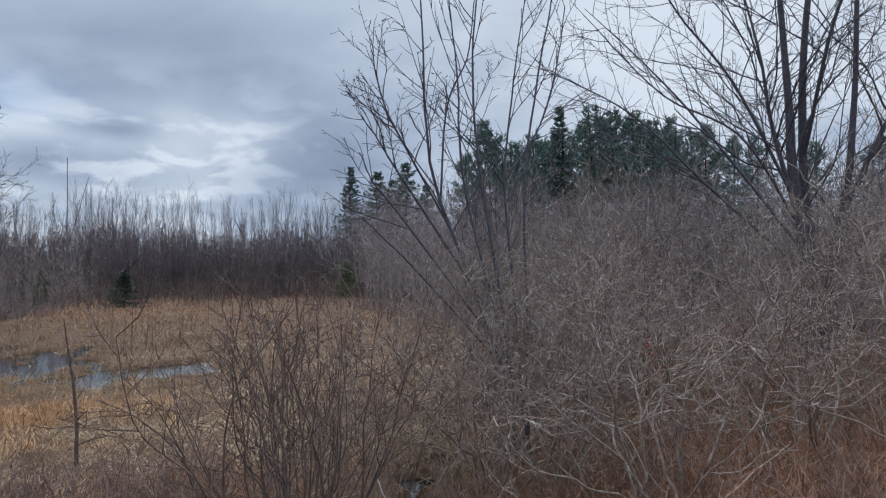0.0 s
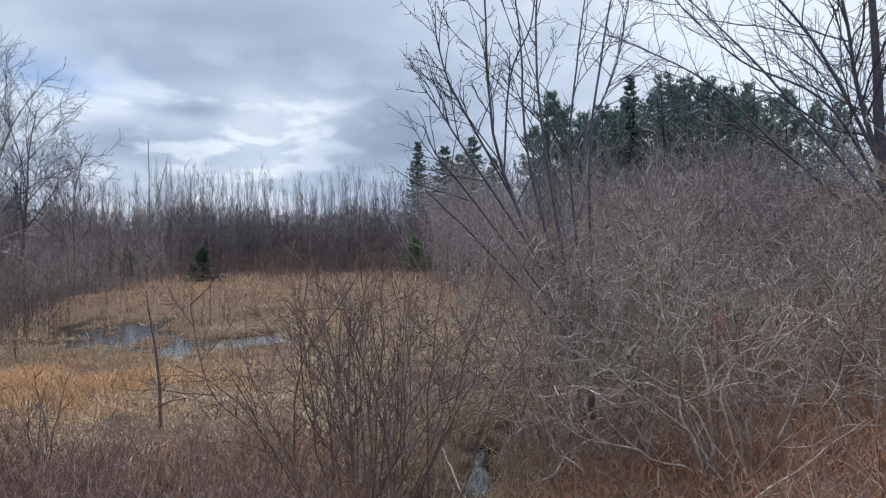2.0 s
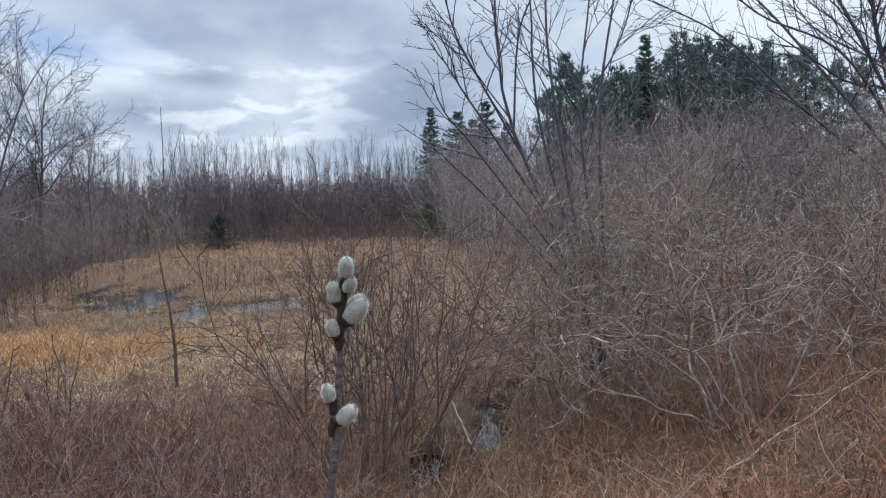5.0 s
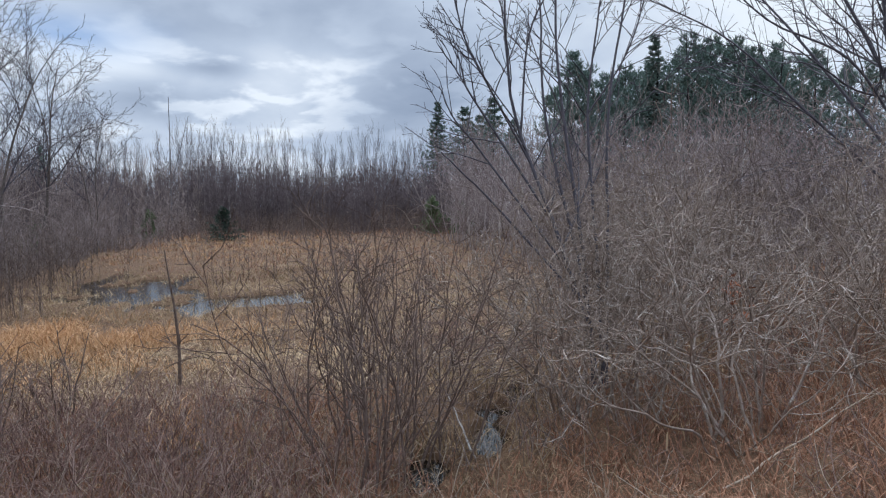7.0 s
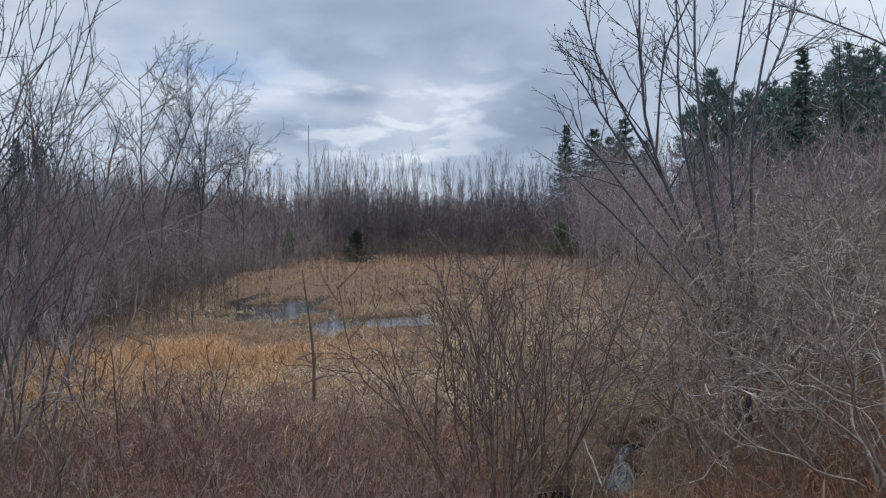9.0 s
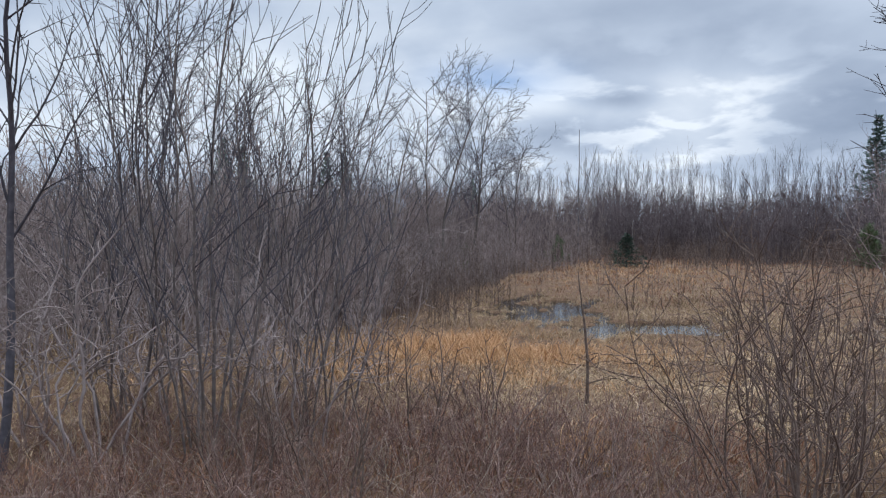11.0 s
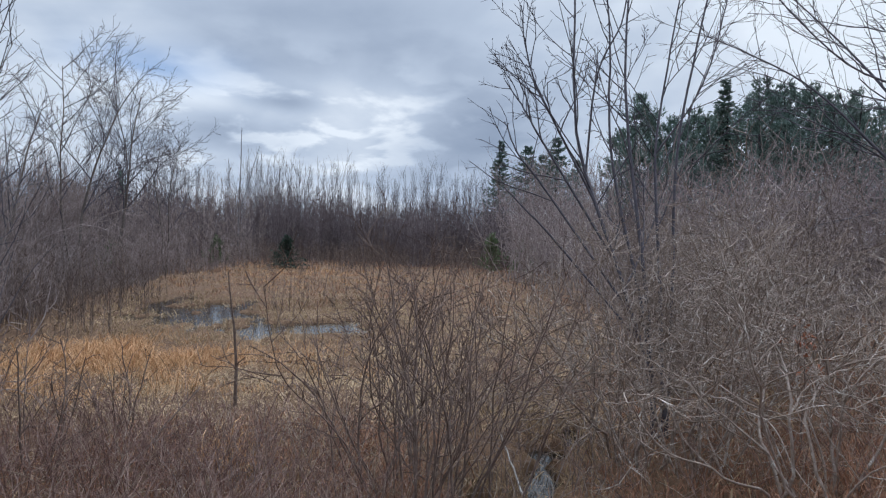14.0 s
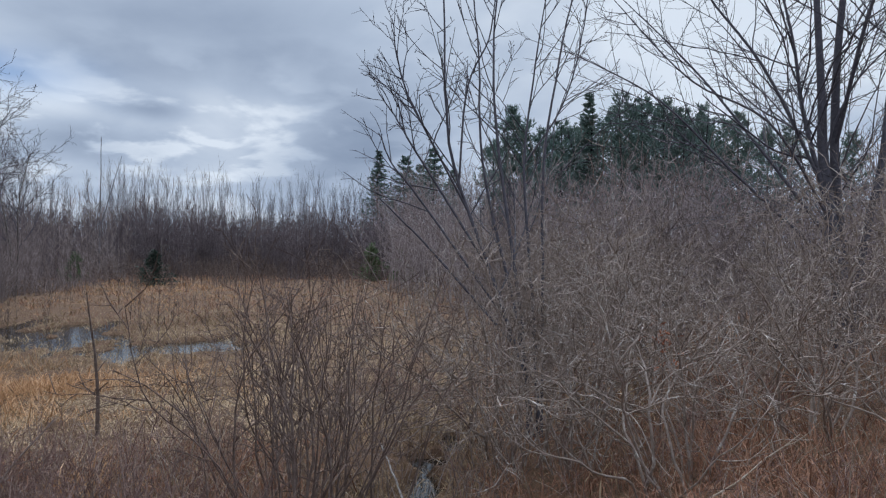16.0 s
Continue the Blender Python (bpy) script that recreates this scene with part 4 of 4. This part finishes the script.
far_wood("edge_brush", "low red-brown brush along the far edge of the meadow", 1500, lambda g: (g.uniform(-13, 20), 58 - 20 * g.random() ** 1.8), -1.5, 0.1, 207, 6, 0.012, BARK_BROWN, 2, 1.1, 0.9, 0.1)
far_wood("left_low_brush", "dull brown low brush spreading from the thicket", 1500, lambda g: (lambda a: (a, left_edge(a) * (g.uniform(0.9, 1.08) + 0.16 * noise.noise((a * 0.45, 1.3, 2.2)))))(g.uniform(-34, -9)), -3.4, 0.2, 208, 8, 0.01, BARK_BRUSH, 2, 1.0, 0.9, 0.12)


# ---- heath ----
def heath(spots, g):
    """Low brittle shrubs, grown into one another along the bank."""
    kinds = []
    for k in range(4):
        r = np.random.default_rng(301 + k)
        t = Tubes()
        for j in range(18):
            a, tilt = 2 * np.pi * j / 18, abs(r.normal(0.5, 0.25))
            out = {}
            sprout(r, out, (0.35 * r.normal(), 0.35 * r.normal(), -0.05), (math.cos(a) * math.sin(tilt), math.sin(a) * math.sin(tilt), math.cos(tilt)), 0.6 * r.uniform(0.5, 1.15), 0.0045, 0, LOW)
            for paths in out.values():
                for pts, radii in paths:
                    t.add(pts, radii, 3)
        kinds.append((np.concatenate(t.v), np.concatenate(t.quads)))
    V, Q, n = [], [], 0
    for k, (az, d) in enumerate(spots):
        if in_ditch(az, d):
            continue
        v, q = kinds[k % 4]
        x, y, z = spot(az, d)
        a, s = g.uniform(0, 2 * np.pi), g.uniform(0.65, 1.2)
        c, e = math.cos(a) * s, math.sin(a) * s
        V.append(np.stack([v[:, 0] * c - v[:, 1] * e + x, v[:, 0] * e + v[:, 1] * c + y, v[:, 2] * s + z], 1))
        Q.append(q + n)
        n += len(v)
    tagged(new("heath", mesh_from("heath", np.concatenate(V), [np.concatenate(Q)], BARK_RED, True)), "low tangled red-brown heath along the bank", "heath", kind="stuff")


heath([(rng.uniform(-56, -15), 3.8 + 3.9 * rng.random()) for _ in range(82)] + [(rng.uniform(-17, 2), 3.6 + 3.2 * rng.random()) for _ in range(36)] + [(rng.uniform(10, 56), 3.6 + 6 * rng.random()) for _ in range(32)], rng)


# ---- dead stems ----
def dead_stems(name, label, count, place, length, seed, material=None, wet=False):
    """Pale dry stems, bent and leaning every way among the heath."""
    g = np.random.default_rng(seed)
    t = Tubes()
    for _ in range(count):
        az, d = place(g)
        if in_ditch(az, d) and not wet:
            continue
        x, y, z = spot(az, d)
        a, tilt = g.uniform(0, 2 * np.pi), abs(g.normal(0.45 if wet else 0.75, 0.4))
        L = length * g.uniform(0.4, 1.3)
        t.add(limb(g, (x, y, z - 0.03), (math.cos(a) * math.sin(tilt), math.sin(a) * math.sin(tilt), math.cos(tilt)), L, 5, 0.16, -0.03), np.linspace(0.0034, 0.0014, 6) * g.uniform(0.6, 1.3), 3)
    tagged(new(name, t.mesh(name, material or STRAW)), label, "dead stems", kind="stuff")


dead_stems("dead_stems", "pale dry broken stems among the heath", 1300, lambda g: (g.uniform(-56, 12), g.uniform(3.6, 7.2)), 0.5, 401)
dead_stems("dead_stems", "pale dry broken stems on the grassy bank", 900, lambda g: (g.uniform(12, 58), 3.2 + 7 * g.random() ** 1.3), 0.45, 402)
dead_stems("dead_stems", "grey-brown dead stems standing in the wet ditch", 750, lambda g: (g.uniform(7, 22), g.uniform(5.0, 9.0)) if g.random() < 0.75 else (g.uniform(-14, -3), g.uniform(4.6, 6.8)), 0.5, 403, BARK_TANGLE, True)


# ---- dead wood ----
def stick(name, label, a, b, r, material, seed, twigs=0, wob=0.03, category="dead branch"):
    """A bare stick from a to b with a few stubs."""
    g = np.random.default_rng(seed)
    a, b = np.array(a, dtype=float), np.array(b, dtype=float)
    k = 9
    pts = a + (b - a) * np.linspace(0, 1, k)[:, None] + np.vstack([np.zeros(3), g.normal(0, wob, (k - 2, 3)), np.zeros(3)]) * np.linalg.norm(b - a) * 0.3
    t = Tubes()
    t.add(pts, np.linspace(r, r * 0.35, k), 6)
    root = new(name)
    part("stem", t.mesh(name, material), root)
    for _ in range(twigs):
        i = g.integers(2, k - 1)
        d = unit(unit(b - a) + g.normal(0, 0.5, 3))
        w = Tubes()
        w.add(limb(g, pts[i], d, np.linalg.norm(b - a) * g.uniform(0.12, 0.3), 4, 0.12, 0.02), np.linspace(r * 0.4, r * 0.15, 5), 4)
        part("twig", w.mesh(name + "_twig", material), root)
    return tagged(root, label, category)


def over(az, d, h):
    x, y, z = spot(az, d)
    return x, y, z + h


stick("leaning_stick", "pale broken stick leaning into the wet ditch", over(13.9, 5.2, -0.05), over(11.1, 5.85, 0.32), 0.011, BARK_PALE, 1, 1)
stick("leaning_stick", "thin grey dead stem leaning over the ditch", over(22.0, 6.1, 0.0), over(18.0, 6.8, 0.46), 0.009, BARK_GREY, 2, 1)
stick("fallen_branch", "pale fallen branch lying on rusty grass", over(33.5, 4.0, 0.03), over(43.5, 4.7, 0.28), 0.008, STRAW, 3, 2)
stick("leaning_branch", "thin bare grey branch leaning over low heath", over(-20.3, 5.5, -0.03), over(-13.2, 6.2, 0.6), 0.012, BARK_BROWN, 6, 5)
stick("dead_snag", "thin forked dead pole standing in the brush", over(-10.9, 60, -0.1), over(-10.9, 60, 10.8), 0.075, BARK_FAR, 4, 0, 0.004, "snag")
stick("dead_snag", "thin leaning dead pole standing in the brush", over(-10.8, 60, 4.0), over(-9.5, 60, 9.4), 0.05, BARK_FAR, 5, 0, 0.006, "snag")


def oak_sprig(az, d, height, seed):
    """A thin seedling that has kept a handful of rust-red leaves at its top."""
    g = np.random.default_rng(seed)
    x, y, z = spot(az, d)
    t = Tubes()
    pts = limb(g, (0, 0, -0.05), (0.1, 0, 1), height, 8, 0.07, 0.03)
    t.add(pts, np.linspace(0.008, 0.003, 9), 5)
    root = new("oak_seedling")
    root.matrix_basis = pose(x, y, z)
    part("stem", t.mesh("oak_stem", BARK_BROWN), root)
    for _ in range(26):
        c = pts[g.integers(6, 9)] + g.normal(0, 0.07, 3)
        a, b = unit(g.normal(0, 1, 3)), unit(g.normal(0, 1, 3))
        n = unit(np.cross(a, b))
        b = np.cross(n, a)
        L, w = g.uniform(0.05, 0.09), g.uniform(0.018, 0.03)
        v = [c, c + a * L * 0.45 + b * w + n * 0.008, c + a * L, c + a * L * 0.45 - b * w + n * 0.008, c + a * L * 0.5 - n * 0.004]
        part("leaf", mesh_from("oak_leaf", v, [np.array([(0, 1, 4), (1, 2, 4), (2, 3, 4), (3, 0, 4)])], LEAF), root)
    tagged(root, "oak seedling still holding rust-red dead leaves", "seedling")


oak_sprig(33.6, 6.0, 1.05, 501)
birch = tagged(woody("birch", YOUNG, 1, 95, BARK_PALE, BARK_GREY, 0.03, 0.1, 3.8, trunk="trunk", spray="crown"), "slender pale-barked birch in the thicket", "birch", "pale birches")
set_at(birch, 30, 14)
repeat(birch, [(27.5, 16), (33, 15), (-6.5, 58), (-4.8, 60), (-2, 60), (3, 58), (5.5, 60), (0.5, 62), (-16, 40)], rng, (0.8, 1.1))


# ---- pussy willow close by ----
def soft_material(name, k):
    mt, nt, bs, N, L = nodes(name)
    co = N("ShaderNodeTexCoord")
    r = ramp_node(N, ((0.25, (0.44 * k, 0.4 * k, 0.32 * k)), (0.5, (0.68 * k, 0.64 * k, 0.53 * k)), (0.75, (0.92 * k, 0.87 * k, 0.75 * k))))
    L(noise_node(N, L, co.outputs["Object"], 420.0, 4, 0.6), r.inputs[0])
    L(r.outputs[0], bs.inputs["Base Color"])
    bs.inputs["Roughness"].default_value = 0.9
    bs.inputs["Sheen Weight"].default_value = 0.6
    return mt


# one fur in two tones: core darkened, hairs paler, to paint a backlit rim
CORE_SHADED, FUR_LIT = soft_material("catkin_core_shaded", 0.48), soft_material("catkin_fur_lit", 0.7)
TWIG = bark("willow_twig_bark", ((0.0, (0.08, 0.06, 0.055)), (0.5, (0.16, 0.125, 0.115)), (1.0, (0.28, 0.23, 0.21))), scale=50.0, rough=0.6)
SCALE = bark("bud_scale", ((0.0, (0.025, 0.018, 0.016)), (1.0, (0.1, 0.07, 0.055))), scale=250.0, rough=0.5)


def catkin(g, at, d, length, r, root):
    """A silvery catkin: an egg of fur with its hairs, and the dark bud scale at its foot."""
    d = unit(np.array(d, dtype=float))
    side = unit(np.cross(d, (0.3, 0.9, 0.2)))
    third = np.cross(d, side)
    us, k = np.linspace(0, 1, 12), 16
    prof = r * np.sqrt(1 - np.abs(2 * np.clip(us, 0.012, 0.99) - 1) ** 2.5) * (1.02 - 0.12 * us)
    V, Q = [], []
    for u, q in zip(us, prof):
        for j in range(k):
            a = 2 * np.pi * j / k
            V.append(at + d * length * u + (side * math.cos(a) + third * math.sin(a)) * q * (1 + g.normal(0, 0.03)))
    for i in range(len(us) - 1):
        for j in range(k):
            Q.append((i * k + j, i * k + (j + 1) % k, (i + 1) * k + (j + 1) % k, (i + 1) * k + j))
    W, T, n = [], [], 0
    for _ in range(1100):
        u, a = g.random(), g.uniform(0, 2 * np.pi)
        q = np.interp(u, us, prof)
        o = side * math.cos(a) + third * math.sin(a)
        p = at + d * length * u + o * q * 0.97
        e = p + (o * 0.8 + d * 0.45 + g.normal(0, 0.25, 3)) * r * g.uniform(0.15, 0.42)
        w = unit(np.cross(o, d)) * r * 0.02
        W += [p - w, p + w, e]
        T.append((n, n + 1, n + 2))
        n += 3
    c = part("catkin", mesh_from("catkin", V, [np.array(Q)], CORE_SHADED, True), root, "silvery furry catkin")
    part("fur", mesh_from("catkin_fur_lit", W, [np.array(T)], FUR_LIT), c)
    t = Tubes()
    t.add([at - d * 0.0009, at + d * length * 0.05, at + d * length * 0.12, at + d * length * 0.17], [r * 0.35, r * 0.6, r * 0.86, r * 0.6], 9)
    part("bud_scale", t.mesh("bud_scale", SCALE), c, "dark brown bud scale")


def pussy_willow():
    g = np.random.default_rng(77)
    root = new("pussy_willow")
    foot = np.array((0.045, 0.30, ground_z(0.045, 0.30) - 0.06))
    # each shoot: its tip, how far its visible head runs down, which way it leans, its catkins as (down the shoot, side, length)
    for tip, lean, furry in (
        (np.array((TIP[0], TIP[1], TIP[2])), np.array((-0.11, 0.06, -1.0)), ((0.0, 0.05, 0.0066), (0.004, 0.45, 0.0054), (0.0075, -0.35, 0.0066), (0.0132, 0.75, 0.0088), (0.0102, 1.0, 0.007), (0.0172, -0.3, 0.0055), (0.0365, -0.25, 0.0058), (0.0432, 0.85, 0.0072))),
        (np.array((TIP[0] - 0.072, TIP[1] + 0.012, TIP[2] - 0.079)), np.array((0.1, 0.1, -1.0)), ((0.0, 0.1, 0.0075), (0.006, 0.8, 0.006), (0.012, -0.6, 0.008), (0.018, 0.7, 0.008), (0.03, -0.6, 0.007))),
    ):
        lean = unit(lean)
        k = 14
        us = np.linspace(0, 1, k) ** 1.6
        low = tip + lean * 0.09
        pts = []
        for u in us[::-1]:
            s = u * 1.0
            a = tip + lean * min(s, 0.09)
            w = max(0.0, (s - 0.09) / 0.91)
            p = a + (foot - low) * w
            pts.append(p + np.array((0.004 * math.sin(40 * s), 0.003 * math.cos(31 * s), 0)) * min(1, s * 8))
        t = Tubes()
        t.add(pts, 0.0008 + 0.0042 * us[::-1] ** 0.8, 9)
        twig = part("shoot", t.mesh("willow_shoot", TWIG), root)
        for down, side, length in furry:
            at = tip + lean * down
            up = np.array((0.07 * g.normal() + side * 0.75, -0.25 + 0.2 * g.normal(), 1.0 - 0.25 * abs(side)))
            catkin(g, at + unit(up * (1, 1, 0)) * 0.0015, up, length * 1.04, length * 0.34, root)
            b = Tubes()
            b.add([at + lean * 0.004, at + lean * 0.0015, at - lean * 0.001], [0.001, 0.0016, 0.001], 8)
            part("node", b.mesh("willow_node", SCALE), twig)
    tagged(root, "pussy willow shoots with silvery grey furry catkins", "willow")


TIP = (0.0451, 0.1655, 1.8975)
pussy_willow()
